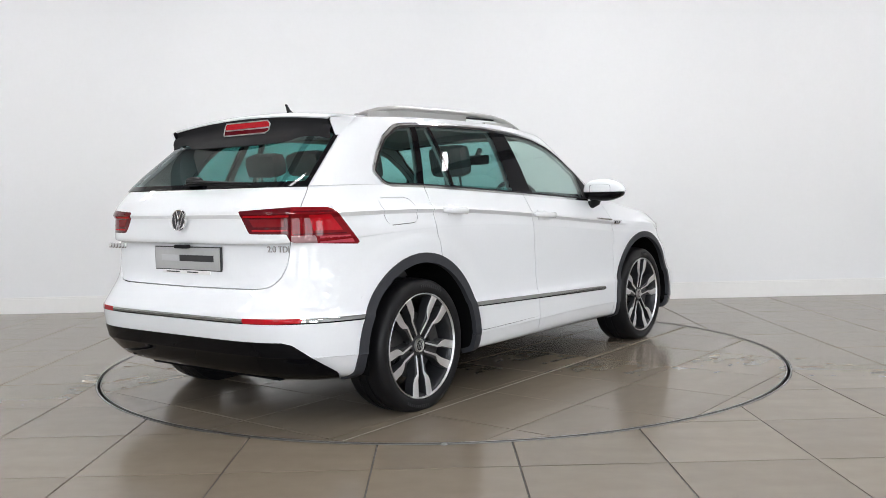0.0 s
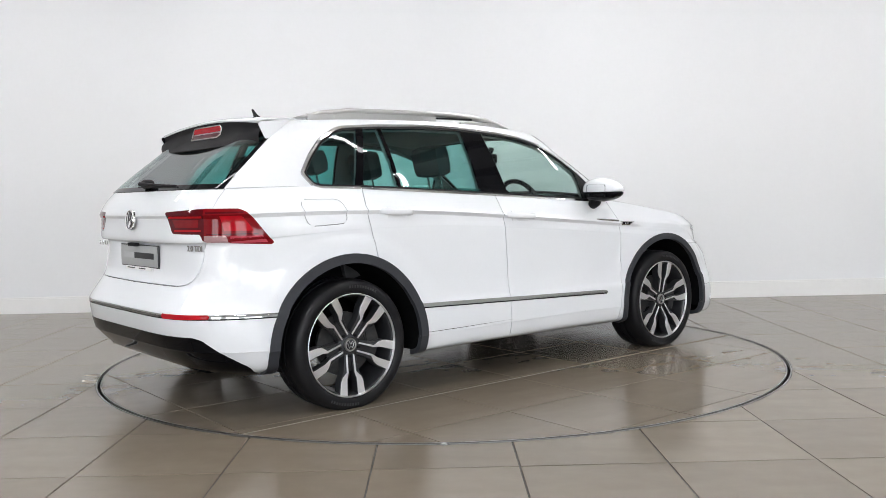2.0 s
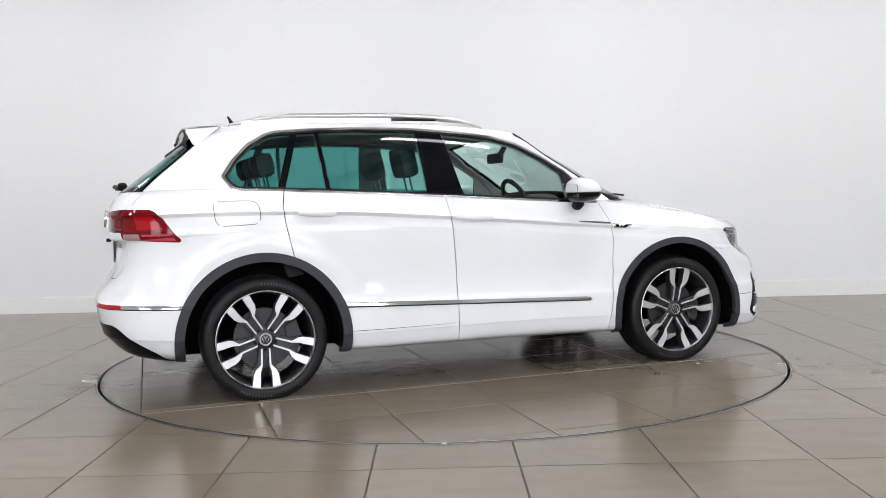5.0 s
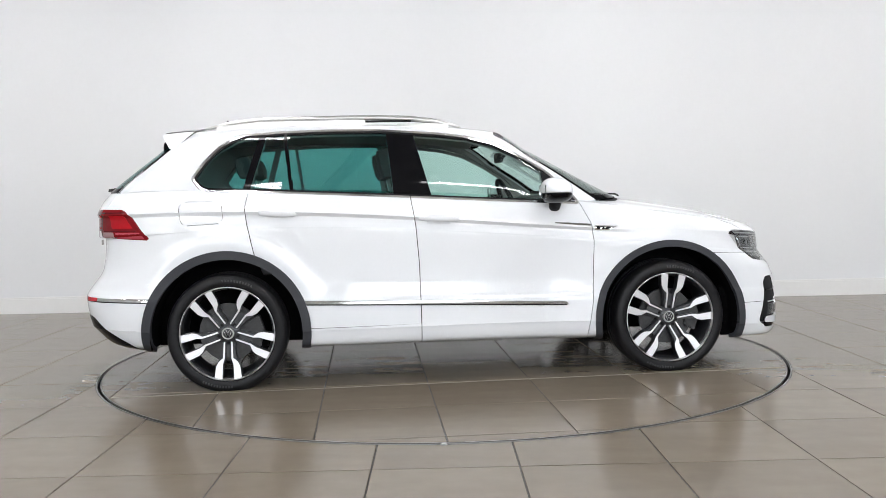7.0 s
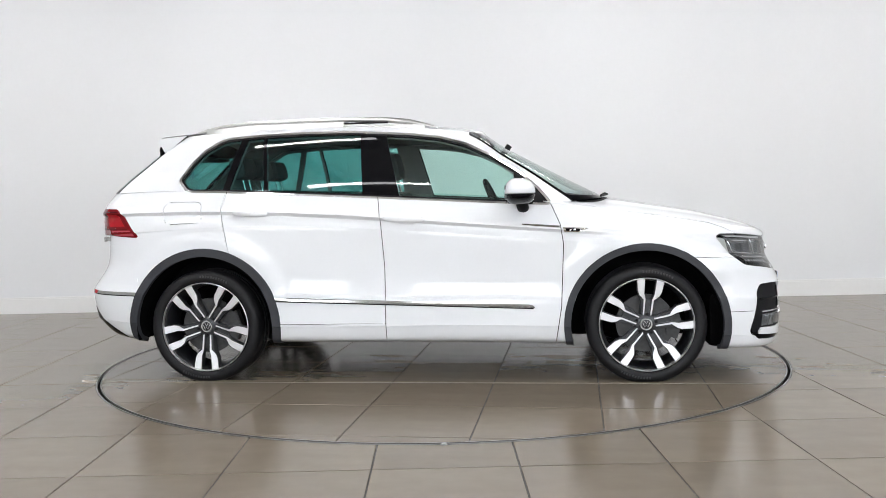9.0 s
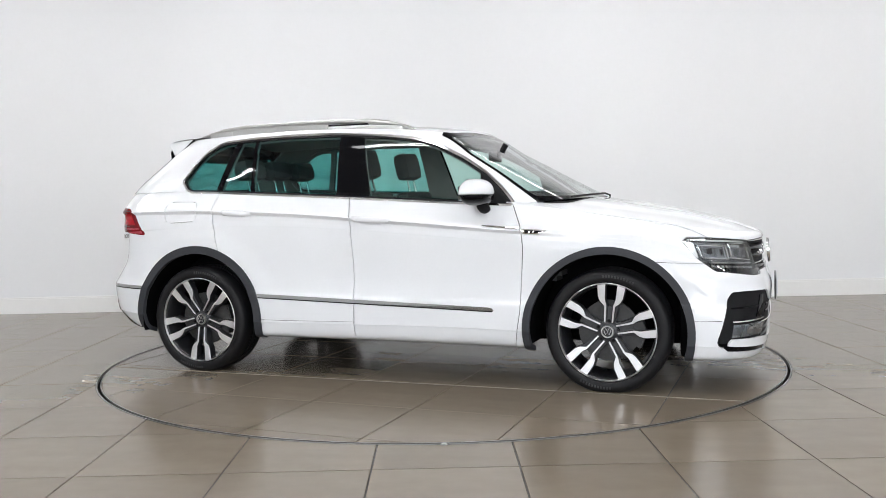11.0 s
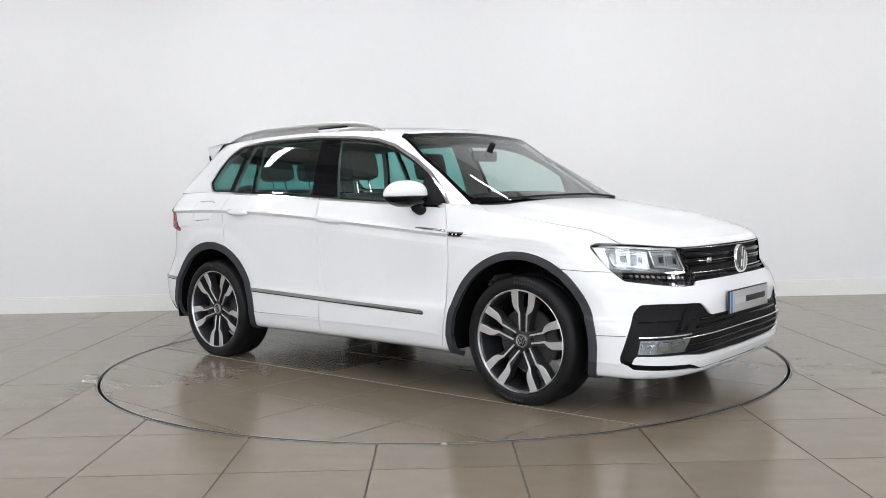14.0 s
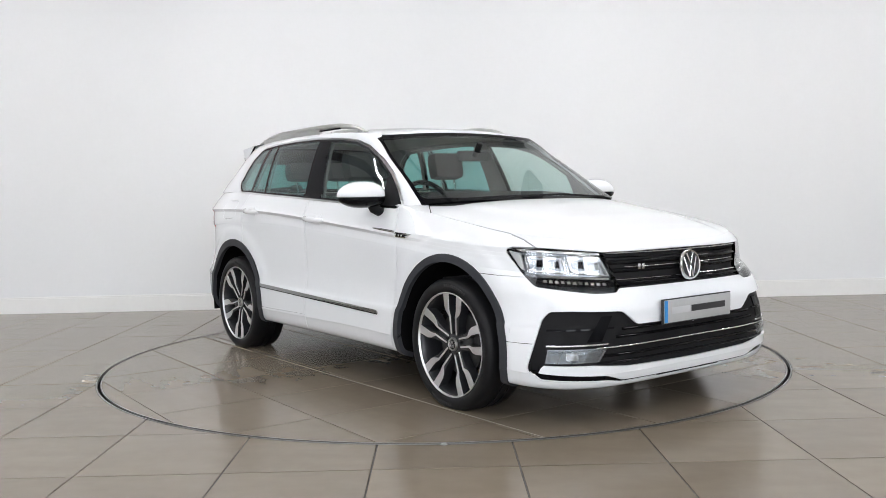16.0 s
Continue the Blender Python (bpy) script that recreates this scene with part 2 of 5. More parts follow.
def outline(xf, xr, w, pf, pr, xs_f, xs_r, n=(44, 60, 72)):
    af, bf = loop(n[0], n[1], xs_f, pf)
    ar, br = loop(n[0], n[1], xs_r, pr)
    mid = np.linspace(xs_f, xs_r, n[2])
    x = np.concatenate([xs_f + (xf - xs_f) * af, mid, (xs_r + (xr - xs_r) * ar)[::-1]])
    y = np.concatenate([-w * bf, np.full(n[2], -w), (-w * br)[::-1]])
    return x, y


def rows_between(levels, sub):
    """Rows of numbers refined by Catmull-Rom."""
    lv = np.asarray(levels, float)
    out = []
    for i in range(len(lv) - 1):
        p0, p1, p2, p3 = lv[max(i - 1, 0)], lv[i], lv[i + 1], lv[min(i + 2, len(lv) - 1)]
        for k in range(sub):
            t = k / sub
            out.append(0.5 * (2 * p1 + (p2 - p0) * t + (2 * p0 - 5 * p1 + 4 * p2 - p3) * t * t + (3 * p1 - p0 - 3 * p2 + p3) * t**3))
    out.append(lv[-1])
    return out


# lower body, level by level: heights at x = -2.2, -1.2, 0.8, 2.2; half width; front and rear ends
LEVELS = [
    (0.24, 0.235, 0.22, 0.175, 0.84, 2.09, -2.00),
    (0.285, 0.262, 0.25, 0.190, 0.904, 2.158, -2.10),
    (0.375, 0.338, 0.328, 0.25, 0.926, 2.184, -2.19),
    (0.39, 0.352, 0.342, 0.264, 0.9285, 2.186, -2.20),
    (0.47, 0.45, 0.43, 0.36, 0.927, 2.195, -2.222),
    (0.55, 0.515, 0.48, 0.47, 0.924, 2.20, -2.232),
    (0.585, 0.555, 0.515, 0.505, 0.912, 2.201, -2.222),
    (0.62, 0.64, 0.60, 0.56, 0.902, 2.20, -2.195),
    (0.71, 0.78, 0.72, 0.625, 0.902, 2.178, -2.128),
    (0.86, 0.91, 0.81, 0.67, 0.904, 2.162, -2.108),
    (0.893, 0.945, 0.835, 0.697, 0.9035, 2.1615, -2.112),
    (0.906, 0.957, 0.844, 0.708, 0.903, 2.1615, -2.146),
    (1.000, 1.005, 0.868, 0.752, 0.8985, 2.161, -2.144),
    (1.022, 1.0235, 0.885, 0.770, 0.8965, 2.161, -2.144),
    (1.0265, 1.028, 0.8895, 0.7745, 0.8975, 2.161, -2.144),
    (1.042, 1.044, 0.904, 0.789, 0.9095, 2.16, -2.151),
    (1.0465, 1.0485, 0.9085, 0.7935, 0.910, 2.16, -2.151),
    (1.068, 1.066, 0.926, 0.82, 0.896, 2.155, -2.145),
    (1.12, 1.12, 0.99, 0.84, 0.864, 2.145, -2.12),
    (1.175, 1.178, 1.06, 0.85, 0.828, 2.125, -2.075),
]


def low_z(row, x):
    return smooth_interp(x, (-2.25, -1.2, 0.8, 2.2), row[:4])


grid_low = []
for row in rows_between(LEVELS, 5):
    bow = float(np.interp(row[3], (0.36, 0.62, 0.70, 0.85), (4.3, 3.5, 2.6, 2.5)))
    x, y = outline(row[5], row[6], row[4], bow, 5.2, 1.4, -0.9, (52, 42, 94))
    grid_low.append(np.stack([x, y, low_z(row, x)], 1))
grid_low = np.array(grid_low)


def tuck(grid):
    """The shoulders draw in behind the rear doors."""
    x, y, z = grid[..., 0], grid[..., 1], grid[..., 2]
    along = np.interp(x, (-1.98, -1.9, -1.75, -1.55, -1.4, -1.2, -1.05, -0.9), (0, 0.1, 0.6, 1, 0.86, 0.32, 0.08, 0))
    grid[..., 1] += 0.052 * along * np.interp(z, (0.97, 1.09, 1.18, 1.3, 1.55), (0, 0.62, 0.95, 0.95, 0.35)) * np.clip((-y - 0.3) / 0.3, 0, 1)


tuck(grid_low)
k0, k1 = 5 * 12, 5 * 17
fade = np.clip((grid_low[k0:k1, :, 0] - 0.85) / 0.28, 0, 1)
share = (np.arange(k1 - k0) / (k1 - k0))[:, None]
grid_low[k0:k1, :, 1] = grid_low[k0:k1, :, 1] * (1 - fade) + (grid_low[k0, :, 1] * (1 - share) + grid_low[k1, :, 1] * share) * fade
# flared lips round the wheel openings
for ax in (1.3405, -1.3405):
    r = np.hypot(grid_low[..., 0] - ax, grid_low[..., 2] - 0.335)
    on_side = np.clip((-grid_low[..., 1] - 0.78) / 0.06, 0, 1) * np.clip((grid_low[..., 2] - 0.50) / 0.12, 0, 1)
    t = np.clip((0.59 - r) / 0.035, 0, 1)
    grid_low[..., 1] -= 0.011 * t * t * (3 - 2 * t) * on_side

# cabin: share of height, half width, front and rear ends, plan powers
CABIN = [
    (0.0, 0.828, 1.137, -2.075, 5.0),
    (0.25, 0.797, 0.955, -1.962, 5.5),
    (0.5, 0.758, 0.765, -1.85, 6.5),
    (0.75, 0.711, 0.565, -1.738, 8.0),
    (0.92, 0.668, 0.425, -1.665, 10.0),
    (1.0, 0.632, 0.355, -1.625, 11.0),
]


def cabin_base(x):
    return smooth_interp(x, (-2.3, -1.2, 0.8, 1.2), (1.175, 1.178, 1.06, 1.09))


def cabin_top(x):
    return smooth_interp(x, (-1.8, -1.4, -1.0, -0.5, 0.0, 0.3, 0.5), (1.515, 1.54, 1.556, 1.558, 1.538, 1.505, 1.47))


grid_cab = []
for row in rows_between(CABIN, 6):
    x, y = outline(row[2], row[3], row[1], row[4], 5.4 + 3.2 * row[0], 0.0, -1.0, (40, 50, 50))
    # towards the centre line the screens lie a little higher than at the corners
    lift = 0.03 * (1 - (y / row[1]) ** 2) * row[0] * (x > 0.2)
    grid_cab.append(np.stack([x, y, cabin_base(x) + (cabin_top(x) - cabin_base(x)) * row[0] + lift], 1))
grid_cab = np.array(grid_cab)
tuck(grid_cab)


def cap(xs, edge_y, edge_z, crown, power, n=18):
    """A crowned sheet between the centre line and an edge line."""
    g = []
    for j in range(n + 1):
        s = j / n
        g.append(np.stack([xs, -edge_y * s, edge_z + crown * (1 - s**power)], 1))
    return np.array(g[::-1])


def edge_at(line, xs):
    """Half width of an outline at stations x, searched along its samples."""
    half = line[np.argsort(line[:, 0])]
    return np.interp(xs, half[:, 0], -half[:, 1]), np.interp(xs, half[:, 0], half[:, 2])


top = grid_cab[-1]
xs = np.concatenate([np.linspace(-1.625, -1.56, 12), np.linspace(-1.54, 0.27, 70), np.linspace(0.285, 0.355, 12)])
ey, ez = edge_at(top, xs)
grid_roof = cap(xs, ey, ez - 0.03 * (1 - (ey / 0.632) ** 2) * (xs > 0.2), 0.045, 2.2)
top = grid_low[-1]
xs = np.concatenate([np.linspace(0.75, 1.9, 60), np.linspace(1.91, 2.125, 26)])
ey, ez = edge_at(top, xs)
grid_bonnet = cap(xs, ey, ez, np.interp(xs, (0.9, 1.7, 2.0, 2.125), (0.066, 0.052, 0.026, 0.0)), 3.0)


# two soft ridges that run down the bonnet
bx, by = grid_bonnet[..., 0], np.abs(grid_bonnet[..., 1])
ridge = np.interp(bx, (0.95, 1.5, 2.1), (0.62, 0.55, 0.44))
grid_bonnet[..., 2] += 0.009 / (1 + np.exp(np.clip((by - ridge) / 0.012, -30, 30))) * np.interp(bx, (1.0, 1.2, 1.9, 2.1), (0.3, 1, 1, 0))


class Skin:
    """Panels cut out of a sheet: polygons with a region each; cuts run along signed functions of the place."""

    def __init__(self, grid):
        r, c = grid.shape[:2]
        du, dv = np.gradient(grid, axis=1), np.gradient(grid, axis=0)
        nn = np.cross(du, dv)
        nn /= np.linalg.norm(nn, axis=2, keepdims=True) + 1e-12
        for _ in range(4):
            nn[:, 1:-1] = 0.25 * nn[:, :-2] + 0.5 * nn[:, 1:-1] + 0.25 * nn[:, 2:]
        nn /= np.linalg.norm(nn, axis=2, keepdims=True) + 1e-12
        mid = grid - np.array([0, 0, 0.7])
        if (nn * mid).sum() < 0:
            nn = -nn
        self.v, self.n = [tuple(p) for p in grid.reshape(-1, 3)], [tuple(p) for p in nn.reshape(-1, 3)]
        self.polys = [(i * c + j, i * c + j + 1, (i + 1) * c + j + 1, (i + 1) * c + j) for i in range(r - 1) for j in range(c - 1)]
        a, b, d = (np.array(self.v[k]) for k in self.polys[len(self.polys) // 2][:3])
        if np.cross(b - a, d - b) @ np.array(self.n[self.polys[len(self.polys) // 2][0]]) < 0:
            self.polys = [p[::-1] for p in self.polys]
        self.tag = ["body"] * len(self.polys)

    def cut(self, fn, only=("body",)):
        V = np.array(self.v)
        f = fn(V[:, 0], V[:, 1], V[:, 2])
        f = np.where(np.abs(f) < 1e-5, 1e-5, f).tolist()
        made, polys, tags = {}, [], []
        for p, g in zip(self.polys, self.tag):
            fv = [f[i] for i in p]
            if g not in only or min(fv) > 0 or max(fv) < 0:
                polys.append(p), tags.append(g)
                continue
            pos, neg = [], []
            m = len(p)
            for k in range(m):
                i, j, fi, fj = p[k], p[(k + 1) % m], fv[k], fv[(k + 1) % m]
                (pos if fi > 0 else neg).append(i)
                if fi * fj < 0:
                    key = (i, j) if i < j else (j, i)
                    if key not in made:
                        t = fi / (fi - fj)
                        made[key] = len(self.v)
                        self.v.append(tuple(self.v[i][q] * (1 - t) + self.v[j][q] * t for q in range(3)))
                        self.n.append(tuple(self.n[i][q] * (1 - t) + self.n[j][q] * t for q in range(3)))
                    pos.append(made[key]), neg.append(made[key])
            for q in (pos, neg):
                if len(q) > 2:
                    polys.append(tuple(q)), tags.append(g)
        self.polys, self.tag = polys, tags

    def mark(self, fn, region, only=("body",), strict=False):
        V = np.array(self.v)
        C = np.array([V[list(p)].mean(0) for p in self.polys])
        inside = fn(C[:, 0], C[:, 1], C[:, 2]) < 0
        if strict:
            f = fn(V[:, 0], V[:, 1], V[:, 2])
            inside &= np.array([np.mean(f[list(p)]) < 0 for p in self.polys])
        self.tag = [region if hit and g in only else g for g, hit in zip(self.tag, inside)]

    def take(self, fn, region, only=("body",)):
        self.cut(fn, only)
        self.mark(fn, region, only, True)

    def gap(self, fn, within, only=("body",), width=0.0025):
        """Opens a shut line along fn = 0 where within < 0."""
        self.cut(lambda x, y, z: fn(x, y, z) - width, only)
        self.cut(lambda x, y, z: fn(x, y, z) + width, only)
        self.mark(lambda x, y, z: np.maximum(np.abs(fn(x, y, z)) - width, within(x, y, z)), "gap", only)


def sheet(name, pieces, material, parent, label="", side=0, push=0.0, flange=0.012, flip=False):
    """One mesh of all pieces (skin, region): side -1 the right half, 1 the left, 0 both. push: metres outward."""
    co, no, fa = [], [], []
    for sgn in ((1,) if side == -1 else (-1,) if side == 1 else (1, -1)):
        for skin, regions in pieces:
            polys = [p for p, g in zip(skin.polys, skin.tag) if g in regions]
            used = {}
            for p in polys:
                for i in p:
                    if i not in used:
                        used[i] = len(co)
                        n = np.array(skin.n[i])
                        n /= np.linalg.norm(n) + 1e-12
                        q = np.array(skin.v[i]) + n * push
                        co.append((q[0], q[1] * sgn, q[2])), no.append((n[0], n[1] * sgn, n[2]))
            edges = {}
            for p in polys:
                k = [used[i] for i in p]
                fa.append(tuple(k) if sgn > 0 else tuple(k[::-1]))
                for i, j in zip(p, p[1:] + p[:1]):
                    edges[(i, j)] = 1
            if flange:
                for (i, j) in list(edges):
                    if (j, i) in edges or (abs(skin.v[i][1]) < 1e-4 and abs(skin.v[j][1]) < 1e-4):
                        continue
                    a, b = np.array(co[used[i]]), np.array(co[used[j]])
                    na, nb = np.array(no[used[i]]), np.array(no[used[j]])
                    out = np.cross(b - a, na) * sgn
                    ln = np.linalg.norm(out)
                    if ln < 1e-9:
                        continue
                    out /= ln
                    k = len(co)
                    co += [tuple(a), tuple(b), tuple(b - nb * flange), tuple(a - na * flange)]
                    no += [tuple(out)] * 4
                    fa.append((k + 1, k, k + 3, k + 2) if sgn > 0 else (k, k + 1, k + 2, k + 3))
    me = bpy.data.meshes.new(name)
    me.from_pydata(co, [], [f[::-1] for f in fa] if flip else fa)
    me.update()
    for p in me.polygons:
        p.use_smooth = True
    me.normals_split_custom_set_from_vertices([tuple(-c for c in n) for n in no] if flip else no)
    me.materials.append(material)
    ob = new(name, me)
    ob.parent = parent
    return tagged(ob, label) if label else ob


def poly_fn(pts, axes):
    """Signed distance to an outline in two of the coordinates (inside < 0). axes: a function of x, y, z that gives the two."""
    P = np.array(pts, float)
    Q = np.roll(P, -1, 0)

    def fn(x, y, z):
        a, b = axes(x, y, z)
        best, inside = np.full(a.shape, 9e9), np.zeros(a.shape, bool)
        for (px, py), (qx, qy) in zip(P, Q):
            dx, dy = qx - px, qy - py
            t = np.clip(((a - px) * dx + (b - py) * dy) / (dx * dx + dy * dy), 0, 1)
            best = np.minimum(best, (a - px - t * dx) ** 2 + (b - py - t * dy) ** 2)
            hit = (py > b) != (qy > b)
            inside ^= hit & (a < (qx - px) * (b - py) / (qy - py if abs(qy - py) > 1e-12 else 1e-12) + px)
        d = np.sqrt(best)
        return np.where(inside, -d, d)
    return fn


def rounded(pts, r=0.02, n=4):
    """An outline with its corners rounded."""
    out, m = [], len(pts)
    for i in range(m):
        p, a, b = Vector(pts[i]), Vector(pts[i - 1]), Vector(pts[(i + 1) % m])
        ra = min(r, (a - p).length * 0.45, (b - p).length * 0.45)
        s, e = p + (a - p).normalized() * ra, p + (b - p).normalized() * ra
        for k in range(n + 1):
            t = k / n
            out.append(tuple(s * (1 - t) ** 2 + p * 2 * t * (1 - t) + e * t * t))
    return out


XZ = lambda x, y, z: (x, z)
YZ = lambda x, y, z: (-y, z)
FS = lambda x, y, z: (-y + (2.1 - x), z)      # run round the front corner
RS = lambda x, y, z: (-y + (x + 2.14), z)     # run round the rear corner
big = 9.0
rear_zone = lambda f: (lambda x, y, z: np.maximum(f(x, y, z), x + 0.9))
front_zone = lambda f: (lambda x, y, z: np.maximum(f(x, y, z), 0.9 - x))

low, cab, roof, hood = Skin(grid_low), Skin(grid_cab), Skin(grid_roof), Skin(grid_bonnet)
AXLE, HUB = 1.3405, 0.336

# wheel openings and their cladding
for sx in (1, -1):
    wheel = lambda x, y, z, sx=sx: np.hypot(x - sx * AXLE, z - 0.335) - 0.437
    clad = lambda x, y, z, sx=sx: np.hypot(x - sx * AXLE, z - 0.335) - (0.488 if sx < 0 else 0.478)
    low.take(wheel, "open")
    low.take(clad, "clad_front" if sx > 0 else "clad_rear")

# lamps
HEAD = [(0.43, 0.66), (0.455, 0.635), (0.60, 0.635), (1.0, 0.672), (1.10, 0.74), (1.21, 0.842), (1.165, 0.862), (0.93, 0.853), (0.56, 0.829), (0.53, 0.80)]
TAIL = [(0.425, 1.062), (0.50, 0.952), (0.755, 0.95), (0.775, 0.912), (1.243, 0.893), (1.246, 0.900), (1.09, 1.055), (1.03, 1.075), (0.80, 1.078)]
low.take(front_zone(poly_fn(rounded(HEAD, 0.02), FS)), "headlamp")
tail_fn = rear_zone(poly_fn(rounded(TAIL, 0.010), RS))
low.take(tail_fn, "tail")
low.take(lambda x, y, z: -y + (x + 2.14) - 0.783, "tail_inner", ("tail",))
# keep the red of the outer lamp apart from its pale foot
low.take(rear_zone(poly_fn([(0.77, 0.943), (0.77, 0.88), (0.965, 0.88), (0.945, 0.943)], RS)), "tail_foot", ("tail",))

# front openings
low.take(front_zone(poly_fn([(-0.1, 0.655), (0.455, 0.655), (0.49, 0.652), (0.56, 0.828), (-0.1, 0.832)], YZ)), "grille")
LOWER = [(-0.1, 0.480), (0.32, 0.482), (0.415, 0.55), (0.75, 0.562), (0.905, 0.560), (0.955, 0.525), (1.065, 0.290), (1.03, 0.262), (0.985, 0.264), (0.962, 0.310), (0.60, 0.303), (0.38, 0.284), (-0.1, 0.276)]
low.take(front_zone(poly_fn(rounded(LOWER, 0.02), FS)), "intake")
low.take(front_zone(lambda x, y, z: -y + (2.1 - x) - 0.395 - 1.1 * (0.5 - z)), "intake_mid", ("intake",))
LIP = [(-0.1, 0.203), (0.42, 0.206), (0.52, 0.222), (0.97, 0.241), (1.06, 0.294), (1.03, 0.286), (0.965, 0.272), (0.53, 0.250), (0.42, 0.219), (-0.1, 0.216)]
low.take(front_zone(poly_fn(rounded(LIP, 0.012), FS)), "lip_channel")

# rear: chrome strip, reflector, diffuser
low.take(rear_zone(poly_fn(rounded([(0.44, 0.537), (0.84, 0.541), (0.84, 0.562), (0.44, 0.562)], 0.008), RS)), "reflector")
low.take(rear_zone(lambda x, y, z: np.abs(z - 0.548 + 0.02 * np.maximum(0, x + 2.1)) - 0.012), "chrome_rear")
DIFF = [(-0.1, 0.45), (0.70, 0.45), (0.77, 0.437), (1.025, 0.308), (1.07, 0.285), (1.09, 0.1), (-0.1, 0.1)]
low.take(rear_zone(poly_fn(DIFF, RS)), "diffuser")

# side moulding strip
low.take(lambda x, y, z: np.maximum(np.abs(z - 0.473 + 0.034 * x) - 0.0135, np.maximum(x - 0.70 + (z - 0.44) * 0.9, -x - 0.9)), "moulding")

# lower edges of both strips, cut off to be blacked as shadow lines
low.take(lambda x, y, z: z - (0.466 - 0.034 * x), "moulding_foot", ("moulding",))
low.take(rear_zone(lambda x, y, z: z - 0.5425 + 0.02 * np.maximum(0, x + 2.1)), "chrome_foot", ("chrome_rear",))

# shut lines of the lower body
door_f = lambda x, y, z: x - np.interp(z, (0.2, 0.45, 0.78, 0.82, 0.93, 1.05, 1.2), (0.81, 0.85, 0.865, 0.866, 0.85, 0.797, 0.70))
door_m = lambda x, y, z: x - np.interp(z, (0.2, 0.3, 0.7, 0.94, 1.15), (-0.199, -0.2, -0.203, -0.22, -0.25))
door_r = lambda x, y, z: x - np.interp(z, (0.2, 0.78, 0.80, 0.978, 1.07, 1.178), (-0.95, -1.165, -1.172, -1.209, -1.22, -1.198))
side_zone = lambda x, y, z: np.abs(x) - 1.6
LID = [(-0.2, 1.4), (-0.2, 0.683), (0.54, 0.689), (0.63, 0.700), (0.70, 0.735), (0.752, 0.80), (0.775, 0.90), (0.79, 0.96), (0.848, 1.075), (0.905, 1.172), (0.96, 1.4)]
lidline = poly_fn(rounded(LID, 0.04), RS)
low.gap(door_f, side_zone), low.gap(door_m, side_zone), low.gap(door_r, side_zone)
low.gap(lidline, lambda x, y, z: x + 1.8)
FLAP = rounded([(-1.602, 1.112), (-1.352, 1.110), (-1.343, 0.982), (-1.585, 0.972)], 0.045, 6)
flap_fn = poly_fn(FLAP, XZ)
low.gap(flap_fn, lambda x, y, z: np.abs(x + 1.47) - 0.2, width=0.0018)
low.gap(lambda x, y, z: z - 0.725 + 0.05 * (x - 1.68), lambda x, y, z: np.maximum(np.maximum(1.6 - x, (-y) * -1 + 0.70), x - 1.95), width=0.0015)
low.gap(lambda x, y, z: z - 0.410, lambda x, y, z: np.maximum(1.78 - x, x - 1.955), width=0.0015)
# the bonnet's edge along the wing
hoodline = lambda x, y, z: z - np.interp(x, (1.05, 1.15, 1.3, 1.487, 1.713, 1.80, 1.866, 1.93), (1.06, 1.017, 0.992, 0.963, 0.922, 0.892, 0.858, 0.82))
low.gap(hoodline, lambda x, y, z: np.maximum(1.08 - x, x - 1.885), width=0.0025)

# regions by place
inlid = lambda x, y, z: np.maximum(lidline(x, y, z), x + 1.8)
low.mark(flap_fn, "flap")
low.mark(lambda x, y, z: np.maximum(np.maximum(door_m(x, y, z) * -1, door_f(x, y, z)), 0.26 - z), "door_front")
low.mark(lambda x, y, z: np.maximum(np.maximum(door_r(x, y, z) * -1, door_m(x, y, z)), 0.26 - z), "door_rear")
low.mark(inlid, "lid")
low.mark(lambda x, y, z: np.maximum(x + 1.75, z - 0.69), "bumper_rear")
low.mark(lambda x, y, z: np.maximum(1.60 - x, z - 0.725 + 0.05 * (x - 1.68)), "bumper_front")
low.mark(lambda x, y, z: np.maximum(-hoodline(x, y, z), 1.08 - x), "bonnet")
low.mark(lambda x, y, z: 0.83 - x, "wing")

# cabin glass
DLO = [(-1.515, 1.248), (-1.474, 1.197), (-1.432, 1.183), (-1.224, 1.177), (-0.584, 1.142), (-0.243, 1.122), (0.233, 1.093), (0.776, 1.062), (0.708, 1.143), (0.598, 1.242), (0.455, 1.333),
       (0.278, 1.42), (0.115, 1.464), (-0.066, 1.487), (-0.417, 1.512), (-0.732, 1.514), (-1.012, 1.506), (-1.221, 1.492), (-1.27, 1.478), (-1.372, 1.42), (-1.450, 1.34)]
sideface = lambda f: (lambda x, y, z: np.maximum(f(x, y, z), y + 0.45))
dlo = poly_fn(DLO, XZ)
cab.take(sideface(lambda x, y, z: dlo(x, y, z) - 0.017), "chrome_frame")
cab.take(sideface(lambda x, y, z: dlo(x, y, z) - 0.005), "seal", ("chrome_frame",))
cab.take(sideface(lambda x, y, z: dlo(x, y, z) + 0.006), "glass", ("seal",))
cab.gap(sideface(lambda x, y, z: dlo(x, y, z) - 0.0195), lambda x, y, z: y + 0.45, width=0.0022)
low.take(lambda x, y, z: np.maximum(dlo(x, y, z) - 0.017, np.maximum(0.9 - z, np.abs(x) - 1.6)), "chrome_frame", ("body", "door_front", "door_rear", "wing"))
low.take(lambda x, y, z: dlo(x, y, z) - 0.005, "seal", ("chrome_frame",))
low.take(lambda x, y, z: dlo(x, y, z) + 0.006, "glass", ("seal",))
line = lambda x0, z0, x1, z1: (lambda x, y, z: ((x - x0) * (z1 - z0) - (z - z0) * (x1 - x0)) / math.hypot(x1 - x0, z1 - z0))
